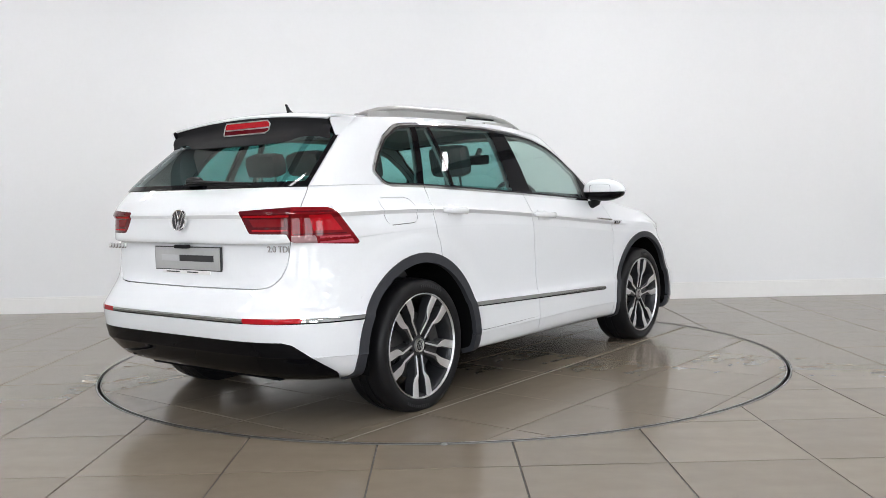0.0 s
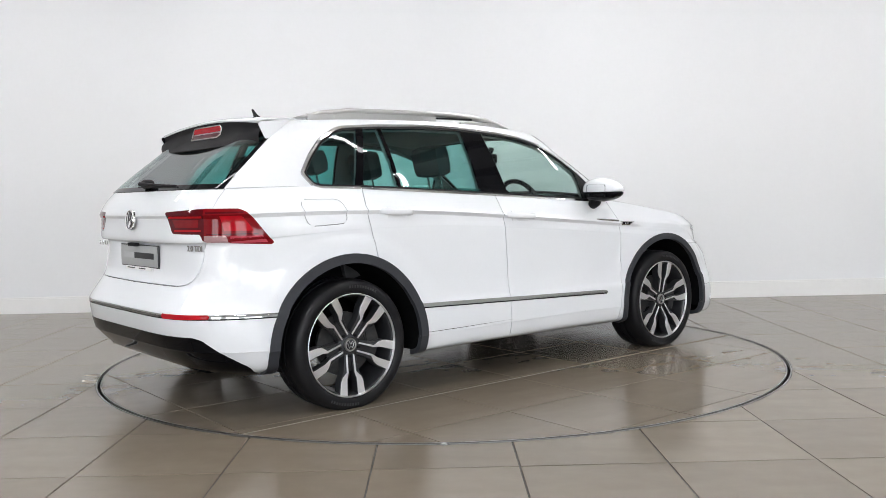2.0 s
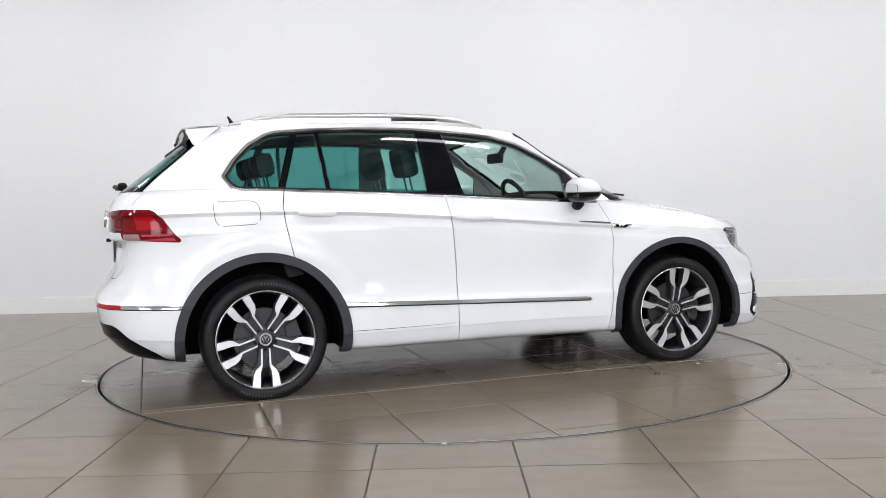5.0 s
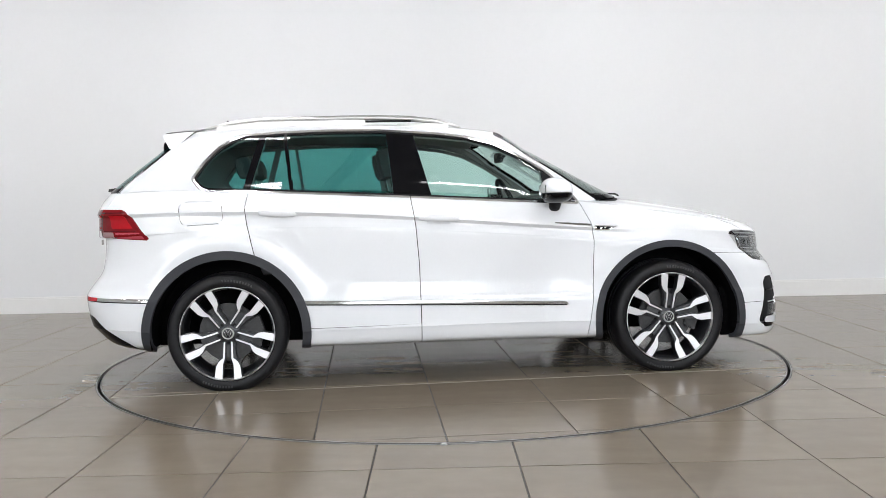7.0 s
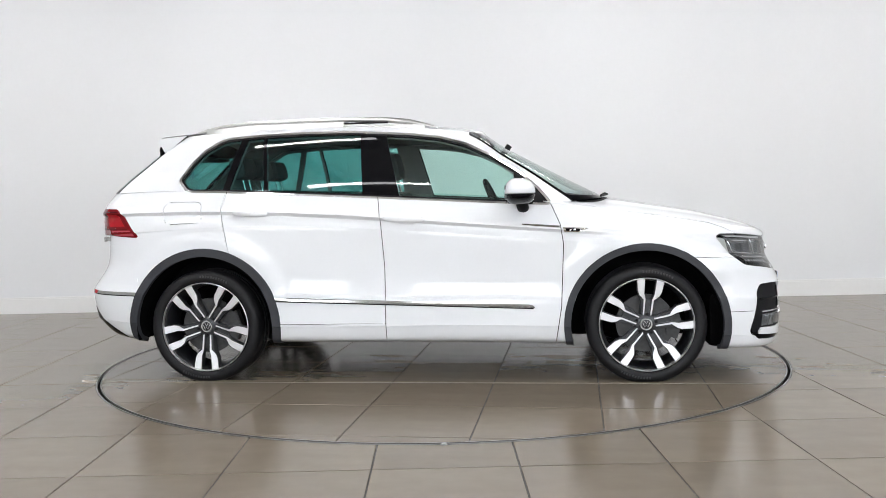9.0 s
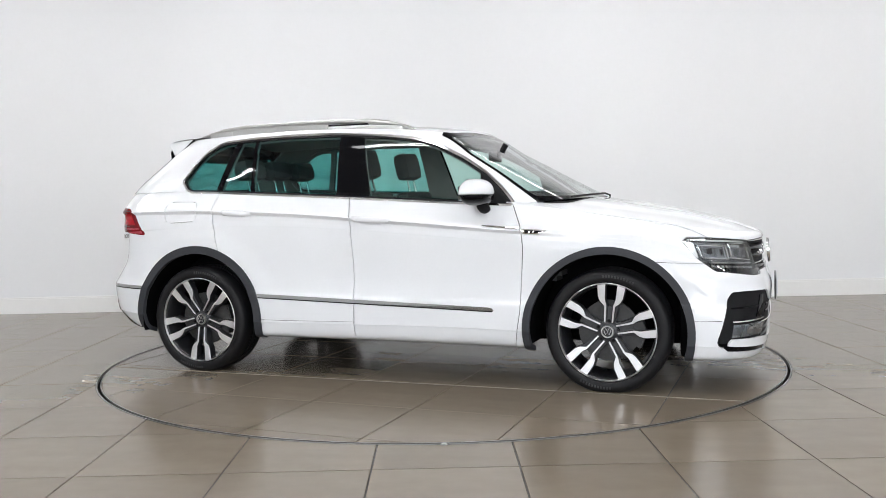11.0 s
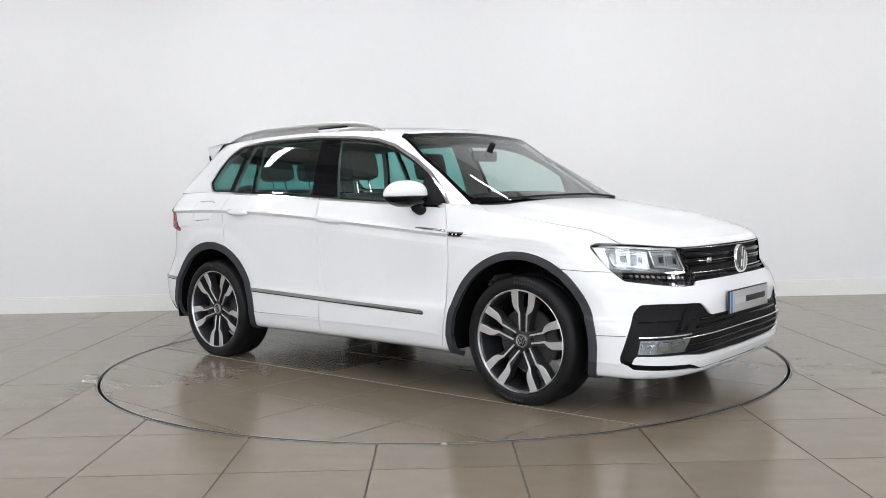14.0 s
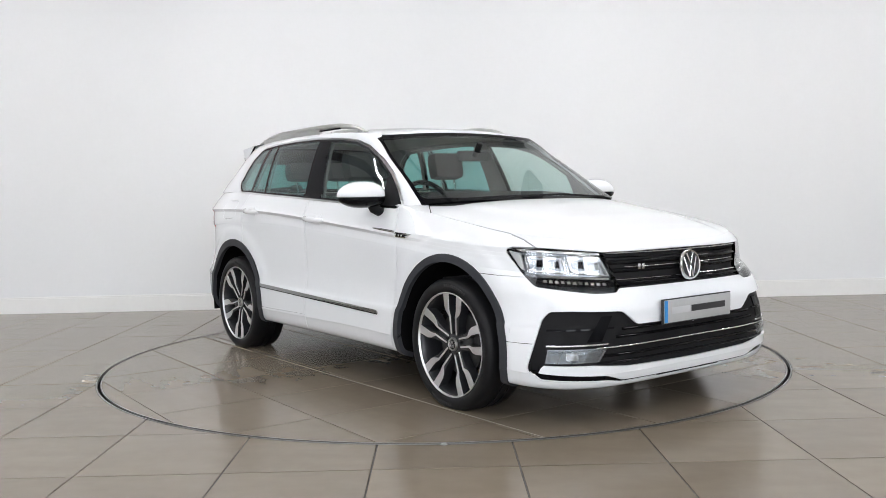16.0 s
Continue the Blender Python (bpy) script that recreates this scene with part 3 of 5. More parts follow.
band = lambda x0, z0, x1, z1, w: (lambda x, y, z: np.abs(line(x0, z0, x1, z1)(x, y, z)) - w)
for skin in (cab, low):
    skin.take(band(-1.212, 1.177, -1.1135, 1.50, 0.020), "pillar", ("glass",))
    skin.take(band(-0.947, 1.163, -0.984, 1.508, 0.011), "pillar", ("glass",))
    skin.cut(line(-0.342, 1.126, -0.375, 1.515), ("glass",)), skin.cut(line(-0.115, 1.117, -0.215, 1.515), ("glass",))
    skin.mark(lambda x, y, z: np.maximum(line(-0.115, 1.117, -0.215, 1.515)(x, y, z), -line(-0.342, 1.126, -0.375, 1.515)(x, y, z)), "pillar_mid", ("glass",))
    skin.mark(lambda x, y, z: x + 1.05, "pillar_back", ("pillar",))
    skin.take(lambda x, y, z: -line(0.60, 1.0, 0.56, 1.4)(x, y, z), "sail", ("glass",))
    skin.mark(lambda x, y, z: x + 1.17, "quarter_glass", ("glass",))
    skin.mark(lambda x, y, z: x + 0.25, "rear_glass", ("glass",))

# windscreen, its black border and the rear screen
ws_edge = lambda x, y, z: (-y) - np.interp(z, (1.05, 1.10, 1.30, 1.48, 1.55), (0.765, 0.752, 0.706, 0.655, 0.63))
screen = lambda x, y, z: np.maximum(np.maximum(ws_edge(x, y, z), 0.30 - x), -big)
cab.take(screen, "screen_border")
cab.take(lambda x, y, z: np.maximum(ws_edge(x, y, z) + 0.013, np.maximum(1.10 - z, z - 1.475 - 0.03 * (1 - (y / 0.63) ** 2))), "windscreen", ("screen_border",))
rw_edge = lambda x, y, z: -y + x - np.interp(z, (1.17, 1.54), (-2.075, -1.625)) - np.interp(z, (1.16, 1.44, 1.56), (0.837, 0.735, 0.705))
rscreen = lambda x, y, z: np.maximum(np.maximum(rw_edge(x, y, z), x + 1.5), 1.172 - z)
cab.gap(lambda x, y, z: rw_edge(x, y, z) - 0.006, lambda x, y, z: x + 1.5)
cab.take(rscreen, "rear_border")
cab.take(lambda x, y, z: np.maximum(rw_edge(x, y, z) + 0.035, np.maximum(1.20 - z, z - 1.45)), "rear_screen", ("rear_border",))
low.take(lambda x, y, z: np.maximum(rw_edge(x, y, z), np.maximum(x + 1.8, 1.172 - z)), "rear_border", ("body", "lid"))

# bonnet: its shut line and the black cowl at the screen's foot
bl = lambda x, y, z: (-y) - np.interp(x, (0.9, 0.95, 1.03, 1.10, 1.14, 2.2), (0.70, 0.73, 0.78, 0.825, 0.86, 0.95))
hood.gap(bl, lambda x, y, z: 0.95 - x, width=0.003)
cowl = lambda x, y, z: x - 0.02 - 1.137 * (1 - np.clip(-y / 0.828, 0, 0.999) ** 5) ** 0.2
hood.take(lambda x, y, z: np.maximum(cowl(x, y, z), bl(x, y, z)), "cowl")
hood.mark(lambda x, y, z: np.maximum(bl(x, y, z), 0.90 - x), "bonnet")
# glazed roof panel
hoodroof = poly_fn(rounded([(-0.1, 0.2), (0.45, 0.2), (0.47, 0.1), (0.47, -1.05), (0.43, -1.12), (-0.1, -1.12)], 0.05), lambda x, y, z: (-y, x))
roof.take(hoodroof, "roof_glass")

car = tagged(new("car"), "white estate-shaped off-road car with black wheel-arch cladding parked on the turntable", "car")
sheet("body_shell", [(low, ("body",)), (cab, ("body",)), (roof, ("body",)), (hood, ("body",))], PAINT, car, "glossy white painted steel")
sheet("bonnet", [(hood, ("bonnet",)), (low, ("bonnet",))], PAINT, car)
for s in (-1, 1):
    sheet("front_wing", [(low, ("wing",))], PAINT, car, side=s)
    sheet("front_door", [(low, ("door_front",))], PAINT, car, side=s)
    sheet("rear_door", [(low, ("door_rear",))], PAINT, car, side=s)
    sheet("front_arch_cladding", [(low, ("clad_front",))], PLASTIC, car, "dark grey grained plastic", s, 0.010, 0.028)
    sheet("rear_arch_cladding", [(low, ("clad_rear",))], PLASTIC, car, "dark grey grained plastic", s, 0.010, 0.028)
    sheet("side_moulding", [(low, ("moulding",))], BRIGHT, car, "bright metal strip", s, 0.006, 0.01)
    sheet("window_frame_strip", [(cab, ("chrome_frame",)), (low, ("chrome_frame",))], CHROME, car, "chrome strip", s, 0.003, 0.008)
    sheet("window_seal", [(cab, ("seal",)), (low, ("seal",))], DARK, car, "black rubber seal", s, 0.001)
    # black strip stands in for the shadow line at the moulding's foot
    sheet("moulding_shadow_line", [(low, ("moulding_foot",))], BLACK, car, "black strip for the shadow line along the moulding's foot", s, 0.002, 0.008)
    for region in ("pillar", "pillar_mid", "pillar_back"):
        sheet("window_pillar", [(cab, (region,)), (low, (region,))], BLACK, car, "gloss black pillar trim", s, 0.001)
    sheet("mirror_triangle", [(cab, ("sail",)), (low, ("sail",))], DARK, car, "", s)
    sheet("front_door_window", [(cab, ("glass",)), (low, ("glass",))], GLASS, car, "pale green tinted glass", s, 0, 0).visible_shadow = False
    sheet("rear_door_window", [(cab, ("rear_glass",)), (low, ("rear_glass",))], PRIVACY, car, "dark green privacy glass", s, 0, 0).visible_shadow = False
    sheet("quarter_window", [(cab, ("quarter_glass",)), (low, ("quarter_glass",))], PRIVACY, car, "dark green privacy glass", s, 0, 0).visible_shadow = False
    sheet("tail_lamp", [(low, ("tail",))], MIDRED, car, "red lens", s)
    sheet("tail_lamp_inner", [(low, ("tail_inner",))], REDDARK, car, "dark red lens on the tailgate", s)
    sheet("tail_lamp_foot", [(low, ("tail_foot",))], REDCLEAR, car, "pale reversing lens", s)
    sheet("reflector", [(low, ("reflector",))], REDLENS, car, "red reflector strip", s, 0.002)
sheet("fuel_flap", [(low, ("flap",))], PAINT, car, side=-1)
sheet("quarter_panel_plug", [(low, ("flap",))], PAINT, car, side=1)
sheet("tailgate", [(low, ("lid",))], PAINT, car)
sheet("rear_bumper", [(low, ("bumper_rear",))], PAINT, car)
sheet("front_bumper", [(low, ("bumper_front",))], PAINT, car)
sheet("bumper_strip", [(low, ("chrome_rear",))], BRIGHT, car, "chrome strip round the rear bumper", 0, 0.004, 0.008)
# chrome strip's dark lower half is put in as black colour for shade
sheet("bumper_shadow_line", [(low, ("chrome_foot",))], BLACK, car, "lower edge of the chrome strip blacked as a shadow line", 0, 0.001, 0.008)
sheet("diffuser", [(low, ("diffuser",))], BLACK, car, "gloss black rear valance", 0, 0.003, 0.03)
sheet("cowl", [(hood, ("cowl",))], DARK, car, "black scuttle at the foot of the windscreen")
sheet("windscreen", [(cab, ("windscreen",))], SCREEN, car, "clear windscreen", 0, 0, 0).visible_shadow = False
sheet("windscreen_border", [(cab, ("screen_border",))], BLACK, car, "black ceramic border")
sheet("rear_window", [(cab, ("rear_screen",))], PRIVACY, car, "dark rear window", 0, 0, 0).visible_shadow = False
sheet("rear_window_border", [(cab, ("rear_border",)), (low, ("rear_border",))], BLACK, car, "black ceramic border")
sheet("roof_window", [(roof, ("roof_glass",))], BLACK, car, "dark glazed roof panel")
# black backing put in for shade behind the shut lines, and the cabin's lining
INNER = ("bonnet", "body", "door_front", "door_rear", "wing", "gap", "lid", "flap", "bumper_rear", "bumper_front", "moulding", "moulding_foot", "chrome_rear", "chrome_foot", "reflector", "grille", "intake", "intake_mid", "lip_channel")
sheet("shutline_backing", [(low, INNER), (hood, ("gap", "bonnet", "body", "cowl")), (cab, ("gap",))], DARK, car, "black backing sheet for the shade in the shut lines", 0, -0.016, 0)
sheet("cabin_lining", [(cab, ("body", "chrome_frame", "pillar", "pillar_mid", "pillar_back", "sail", "seal")), (low, ("chrome_frame",))], PALETRIM, car, "pale grey cabin trim", 0, -0.03, 0, True)
sheet("headlining", [(roof, ("body", "roof_glass"))], HEADLINER, car, "pale roof lining", 0, -0.035, 0, True)
# ---------------------------------------------------------------- points on the skin
flat_low, flat_cab = grid_low.reshape(-1, 3), grid_cab.reshape(-1, 3)


def skin_point(points, keys, want, out):
    """The place on a sheet where its two keys take the wanted values, pushed outward from the car's middle."""
    k = keys - np.array(want)
    d = (k**2).sum(1)
    i = np.argsort(d)[:70]
    w = np.exp(-d[i] / (2 * 0.014**2)) + 1e-4
    basis = np.column_stack([np.ones(len(i)), k[i]]) * w[:, None]
    p = np.linalg.lstsq(basis, points[i] * w[:, None], rcond=1e-3)[0][0]
    n = np.array([p[0] * 0.35 if abs(p[0]) > 1.5 else 0, p[1], 0])
    return Vector(p) + Vector(n).normalized() * out


PF = flat_low[flat_low[:, 0] > 0.9]
KF = np.stack([-PF[:, 1] + (2.1 - PF[:, 0]), PF[:, 2]], 1)
PR = flat_low[flat_low[:, 0] < -0.9]
KR = np.stack([-PR[:, 1] + (PR[:, 0] + 2.14), PR[:, 2]], 1)
PS = flat_low[(np.abs(flat_low[:, 0]) < 2.0) & (flat_low[:, 1] < -0.6)]
KS = np.stack([PS[:, 0], PS[:, 2]], 1)


def front_pt(s, z, out=0.0):
    return skin_point(PF, KF, (s, z), out)


def rear_pt(s, z, out=0.0):
    return skin_point(PR, KR, (s, z), out)


def side_pt(x, z, out=0.0):
    return skin_point(PS, KS, (x, z), out)


def flip_y(bm):
    for v in bm.verts:
        v.co.y = -v.co.y
    bmesh.ops.reverse_faces(bm, faces=bm.faces)
    return bm


def blob(bm, c, h, power=2.6, nu=28, nv=16, shape=None):
    """A rounded block (superellipsoid) with half sizes h about c."""
    def sp(a):
        return math.copysign(abs(a) ** (2 / power), a)
    rows = []
    for i in range(nv + 1):
        b = -math.pi / 2 + math.pi * i / nv
        row = []
        for j in range(nu):
            a = 2 * math.pi * j / nu
            p = Vector((sp(math.cos(b)) * sp(math.cos(a)), sp(math.cos(b)) * sp(math.sin(a)), sp(math.sin(b))))
            if shape:
                p = shape(p)
            row.append(bm.verts.new((c[0] + p.x * h[0], c[1] + p.y * h[1], c[2] + p.z * h[2])))
        rows.append(row)
    fs = []
    for a, b in zip(rows, rows[1:]):
        for j in range(nu):
            fs.append(bm.faces.new((a[j], a[(j + 1) % nu], b[(j + 1) % nu], b[j])))
    bmesh.ops.recalc_face_normals(bm, faces=fs)
    bmesh.ops.remove_doubles(bm, verts=bm.verts, dist=1e-5)
    return bm


# ---------------------------------------------------------------- wheels
SPOKE = [(0.010, 0.046), (0.014, 0.140), (0.027, 0.176), (0.031, 0.262), (0.055, 0.262), (0.079, 0.255), (0.070, 0.184), (0.046, 0.140), (0.034, 0.052)]
BLADE = [(0.0165, 0.050), (0.0185, 0.145), (0.029, 0.178), (0.033, 0.262), (0.055, 0.261), (0.077, 0.254), (0.068, 0.190), (0.056, 0.166), (0.029, 0.141), (0.0255, 0.053)]


def dish(r):
    """Depth of the wheel's face at a radius, outward negative."""
    return -0.897 + 0.030 * (1 - min(r / 0.262, 1)) ** 1.4


def spoke_mesh(angle, mirror, face):
    bm = bmesh.new()
    ca, sa = math.cos(angle), math.sin(angle)
    lo, hi = [], []
    for w, r in (BLADE if face else SPOKE):
        w = -w if mirror else w
        x, z = r * ca - w * sa, r * sa + w * ca
        d = dish(r)
        lo.append(bm.verts.new((x, d + 0.004 if face else d + 0.055, z)))
        hi.append(bm.verts.new((x, d if face else d + 0.0035, z)))
    fs = [bm.faces.new(lo), bm.faces.new(hi)]
    for i in range(len(lo)):
        j = (i + 1) % len(lo)
        fs.append(bm.faces.new((lo[i], lo[j], hi[j], hi[i])))
    bmesh.ops.recalc_face_normals(bm, faces=fs)
    bmesh.ops.bevel(bm, geom=list(fs[1].edges), offset=0.0014, segments=1, affect="EDGES", clamp_overlap=True)
    return bm


def wheel(x, first, left):
    """One road wheel: tyre, barrel, five twin spokes, cap, bolts, disc and caliper."""
    w = new("wheel")
    w.parent = car
    tagged(w, "two-tone machined alloy wheel with a low-profile black tyre")
    R = 0.3455
    bm = bmesh.new()
    lathe(bm, [(0.262, -0.878), (0.270, -0.900), (0.284, -0.909), (0.305, -0.912), (0.322, -0.908), (0.334, -0.899), (0.3415, -0.884), (0.3445, -0.862), (R, -0.83), (R, -0.806), (0.339, -0.805), (0.339, -0.795), (R, -0.794),
               (R, -0.755), (0.339, -0.754), (0.339, -0.744), (R, -0.743), (0.3445, -0.70), (0.338, -0.675), (0.31, -0.662), (0.262, -0.68)], 80)
    tyre = part("tyre", bm, RUBBER, w, "black low-profile tyre", 40)
    bm = bmesh.new()
    lathe(bm, [(0.268, -0.905), (0.2705, -0.901), (0.2695, -0.893), (0.262, -0.889), (0.256, -0.880), (0.250, -0.83), (0.243, -0.76), (0.245, -0.68)], 80)
    part("rim_barrel", bm, ANTHRACITE, w, "dark painted rim barrel", 40)
    bm = bmesh.new()
    lathe(bm, [(0.2625, -0.896), (0.2635, -0.8995), (0.2675, -0.9065), (0.2705, -0.905), (0.2708, -0.901)], 96)
    part("rim_lip", bm, ALLOY, w, "machined rim lip", 50)
    for k in range(5):
        a = radians(first + 72 * k)
        for mi in (False, True):
            part("spoke_body", spoke_mesh(a, mi, False), ANTHRACITE, w, "anthracite spoke flank")
            part("spoke", spoke_mesh(a, mi, True), ALLOY, w, "machined spoke face")
        bm = bmesh.new()
        prism(bm, [(r * math.cos(a) - q * math.sin(a), r * math.sin(a) + q * math.cos(a)) for q, r in ((-0.013, 0.05), (0.013, 0.05), (0.020, 0.14), (-0.020, 0.14))], -0.862, -0.842)
        part("spoke_web", bm, ANTHRACITE, w)
        bm = bmesh.new()
        c = (0.058 * math.cos(a), 0.058 * math.sin(a))
        lathe(bm, [(0.001, -0.874), (0.007, -0.874), (0.009, -0.866), (0.009, -0.85)], 12)
        for v in bm.verts:
            v.co.x += c[0]
            v.co.z += c[1]
        part("wheel_bolt", bm, DARK, w)
    bm = bmesh.new()
    lathe(bm, [(0.072, -0.84), (0.068, -0.862), (0.050, -0.868), (0.036, -0.872)], 48)
    part("hub", bm, ANTHRACITE, w)
    bm = bmesh.new()
    lathe(bm, [(0.0005, -0.881), (0.026, -0.880), (0.030, -0.878)], 40)
    part("hub_cap", bm, ANTHRACITE, w, "dark round hub cap")
    bm = bmesh.new()
    lathe(bm, [(0.026, -0.879), (0.029, -0.884), (0.033, -0.884), (0.036, -0.876), (0.036, -0.868)], 40)
    part("cap_ring", bm, SATIN, w, "satin metal ring")
    for line_ in (((-0.010, 0.019), (0.0, 0.002), (0.010, 0.019)), ((-0.020, 0.010), (-0.009, -0.018), (0.0, -0.003), (0.009, -0.018), (0.020, 0.010))):
        bm = bmesh.new()
        tube(bm, [(p, -0.882, q) for p, q in line_], 0.0019, 6)
        part("cap_emblem_bar", bm, SATIN, w)
    bm = bmesh.new()
    lathe(bm, [(0.07, -0.822), (0.168, -0.822), (0.168, -0.80), (0.07, -0.80)], 64, True)
    part("brake_disc", bm, DISCSTEEL, w, "dull steel brake disc", 30)
    bm = bmesh.new()
    prism(bm, [(0.16 * math.cos(b) * k, 0.16 * math.sin(b) * k) for b, k in ((-0.5, 0.8), (-0.5, 1.25), (0, 1.3), (0.5, 1.25), (0.5, 0.8), (0, 0.75))], -0.845, -0.77, "y", 0.006)
    part("brake_caliper", bm, DISCSTEEL, w, "grey brake caliper")
    # raised, unreadable sidewall wording as short bars
    for base in (62, 242):
        for k in range(11):
            bm = bmesh.new()
            box(bm, -0.0045, 0.0045, -0.9135, -0.9105, 0.300, 0.313)
            bmesh.ops.rotate(bm, verts=bm.verts, matrix=Matrix.Rotation(radians(90 - base - 3.1 * k), 3, "Y"))
            part("sidewall_bar", bm, LETTER, w)
    w.matrix_basis = pose(x, 0, HUB, 0, 0, 180 if left else 0)
    return w


for ax, first in ((-AXLE, 53), (AXLE, 12)):
    for left in (False, True):
        wheel(ax, first, left).scale = (1.02, 1, 1.02)
    # wheel-house liner
    for s in (-1, 1):
        bm = bmesh.new()
        n = 28
        a = [bm.verts.new((ax + 0.440 * math.cos(math.pi * (1.06 - 1.12 * i / n)), s * 0.91, 0.335 + 0.440 * math.sin(math.pi * (1.06 - 1.12 * i / n)))) for i in range(n + 1)]
        b = [bm.verts.new((v.co.x, s * 0.55, v.co.z)) for v in a]
        for i in range(n):
            bm.faces.new((a[i], a[i + 1], b[i + 1], b[i]))
        bm.faces.new(b)
        part("wheel_house_liner", bm, LINER, car, "matt black liner")
bm = bmesh.new()
box(bm, -0.87, 0.87, -0.80, 0.80, 0.235, 0.42, 0.03)
box(bm, -2.0, 2.0, -0.52, 0.52, 0.22, 0.6, 0.03)
box(bm, 1.72, 2.02, -0.75, 0.75, 0.18, 0.5, 0.03)
box(bm, -2.02, -1.82, -0.70, 0.70, 0.30, 0.5, 0.03)
part("underbody", bm, LINER, car, "dark underbody")

# ---------------------------------------------------------------- front end
sheet("grille_backing", [(low, ("grille",))], DARK, car, "black grille backing", 0, -0.045, 0)
sheet("intake_surround", [(low, ("intake",))], BLACK, car, "gloss black intake surround", 0, -0.018, 0.03)
sheet("intake_backing", [(low, ("intake_mid",))], DARK, car, "black mesh behind the intake", 0, -0.05, 0)
sheet("splitter_channel", [(low, ("lip_channel",))], BLACK, car, "gloss black splitter line", 0, -0.008, 0.01)


def run_bar(name, fn, stations, z_of, material, ry, rz, out=0.0, label="", mirror=True):
    """A bar that follows the skin along stations s on both halves."""
    pts = [fn(s, z_of(s), out) for s in stations]
    if mirror:
        pts = pts[::-1] + [Vector((p.x, -p.y, p.z)) for p in pts[1:]]
    bm = bmesh.new()
    tube(bm, pts, [(ry, rz)] * len(pts), 8)
    return part(name, bm, material, car, label, 50)


for z, m, h in ((0.818, CHROME, 0.0045), (0.775, BLACK, 0.011), (0.735, BLACK, 0.011), (0.692, CHROME, 0.0045), (0.672, BLACK, 0.010)):
    k = np.linspace(0.0, 0.445 + (z - 0.655) * 0.5, 12)
    run_bar("grille_bar", front_pt, k, lambda s, z=z: z, m, 0.008, h, -0.012, "chrome grille bar" if m is CHROME else "")
k = np.linspace(0.06, 0.40, 9)
run_bar("grille_line", front_pt, k, lambda s: 0.752, CHROME, 0.003, 0.0022, 0.0, "thin chrome line")
for z in (0.465, 0.43, 0.345, 0.31):
    st = np.linspace(0.0, 0.385 + 1.1 * (0.5 - z), 12)
    run_bar("intake_bar", front_pt, st, lambda s, z=z: z, BLACK, 0.01, 0.0085, -0.02)
run_bar("intake_line", front_pt, np.linspace(0.0, 0.60, 14), lambda s: 0.385 + 0.0 * s, CHROME, 0.005, 0.0045, -0.006, "chrome line across the intake")
for k in range(-5, 6):
    bm = bmesh.new()
    p = front_pt(abs(k) * 0.068, 0.40)
    box(bm, p.x - 0.055, p.x - 0.045, math.copysign(abs(p.y), -k if k else 1) - 0.026, math.copysign(abs(p.y), -k if k else 1) + 0.026, 0.392, 0.425, 0.003)
    part("intake_block", bm, BLACK, car)


def both(name, build, material, label="", smooth=35):
    """The same part on the right side and mirrored on the left."""
    for s in (-1, 1):
        bm = build(bmesh.new())
        if s > 0:
            flip_y(bm)
        part(name, bm, material, car, label, smooth)


def patch(bm, fn, corners, out0, out1, nu=8, nv=4):
    """A thick patch that follows the skin between four (s, z) corners."""
    a, b, c, d = (Vector(q) for q in corners)
    top, bot = [], []
    for i in range(nu + 1):
        for j in range(nv + 1):
            u, v = i / nu, j / nv
            q = (a * (1 - u) + b * u) * (1 - v) + (d * (1 - u) + c * u) * v
            top.append(bm.verts.new(fn(q.x, q.y, out1)))
            bot.append(bm.verts.new(fn(q.x, q.y, out0)))
    fs = []
    for g in (top, bot):
        for i in range(nu):
            for j in range(nv):
                k = i * (nv + 1) + j
                fs.append(bm.faces.new((g[k], g[k + 1], g[k + nv + 2], g[k + nv + 1])))
    rim_i = [i * (nv + 1) for i in range(nu + 1)] + [nu * (nv + 1) + j for j in range(1, nv + 1)] + [i * (nv + 1) + nv for i in range(nu - 1, -1, -1)] + [j for j in range(nv - 1, 0, -1)]
    for p, q in zip(rim_i, rim_i[1:] + rim_i[:1]):
        fs.append(bm.faces.new((top[p], top[q], bot[q], bot[p])))
    bmesh.ops.recalc_face_normals(bm, faces=fs)
    return bm


# headlamps: lens, dark bowl, two reflector chambers with lenses, chrome wing and a row of small lamps
for s in (-1, 1):
    sheet("headlamp_lens", [(low, ("headlamp",))], LENS, car, "clear headlamp lens", s, 0.001, 0).visible_shadow = False
    sheet("headlamp_bowl", [(low, ("headlamp",))], LAMPCHROME, car, "bright headlamp bowl", s, -0.042, 0.0)
    sheet("headlamp_rim", [(low, ("headlamp",))], LAMPBOWL, car, "", s, -0.040, -0.040)
CHAMBERS = (((0.79, 0.728), (1.045, 0.745), (1.075, 0.812), (0.825, 0.808)), ((0.505, 0.712), (0.75, 0.732), (0.785, 0.812), (0.575, 0.808)))


def chamber_frame(bm, q):
    """A bright bead round a lamp chamber."""
    pts = [front_pt(*(Vector(q[i]) * (1 - k / 5) + Vector(q[(i + 1) % 4]) * (k / 5)), -0.017) for i in range(4) for k in range(5)]
    return tube(bm, pts + pts[:1], 0.0042, 6, False)


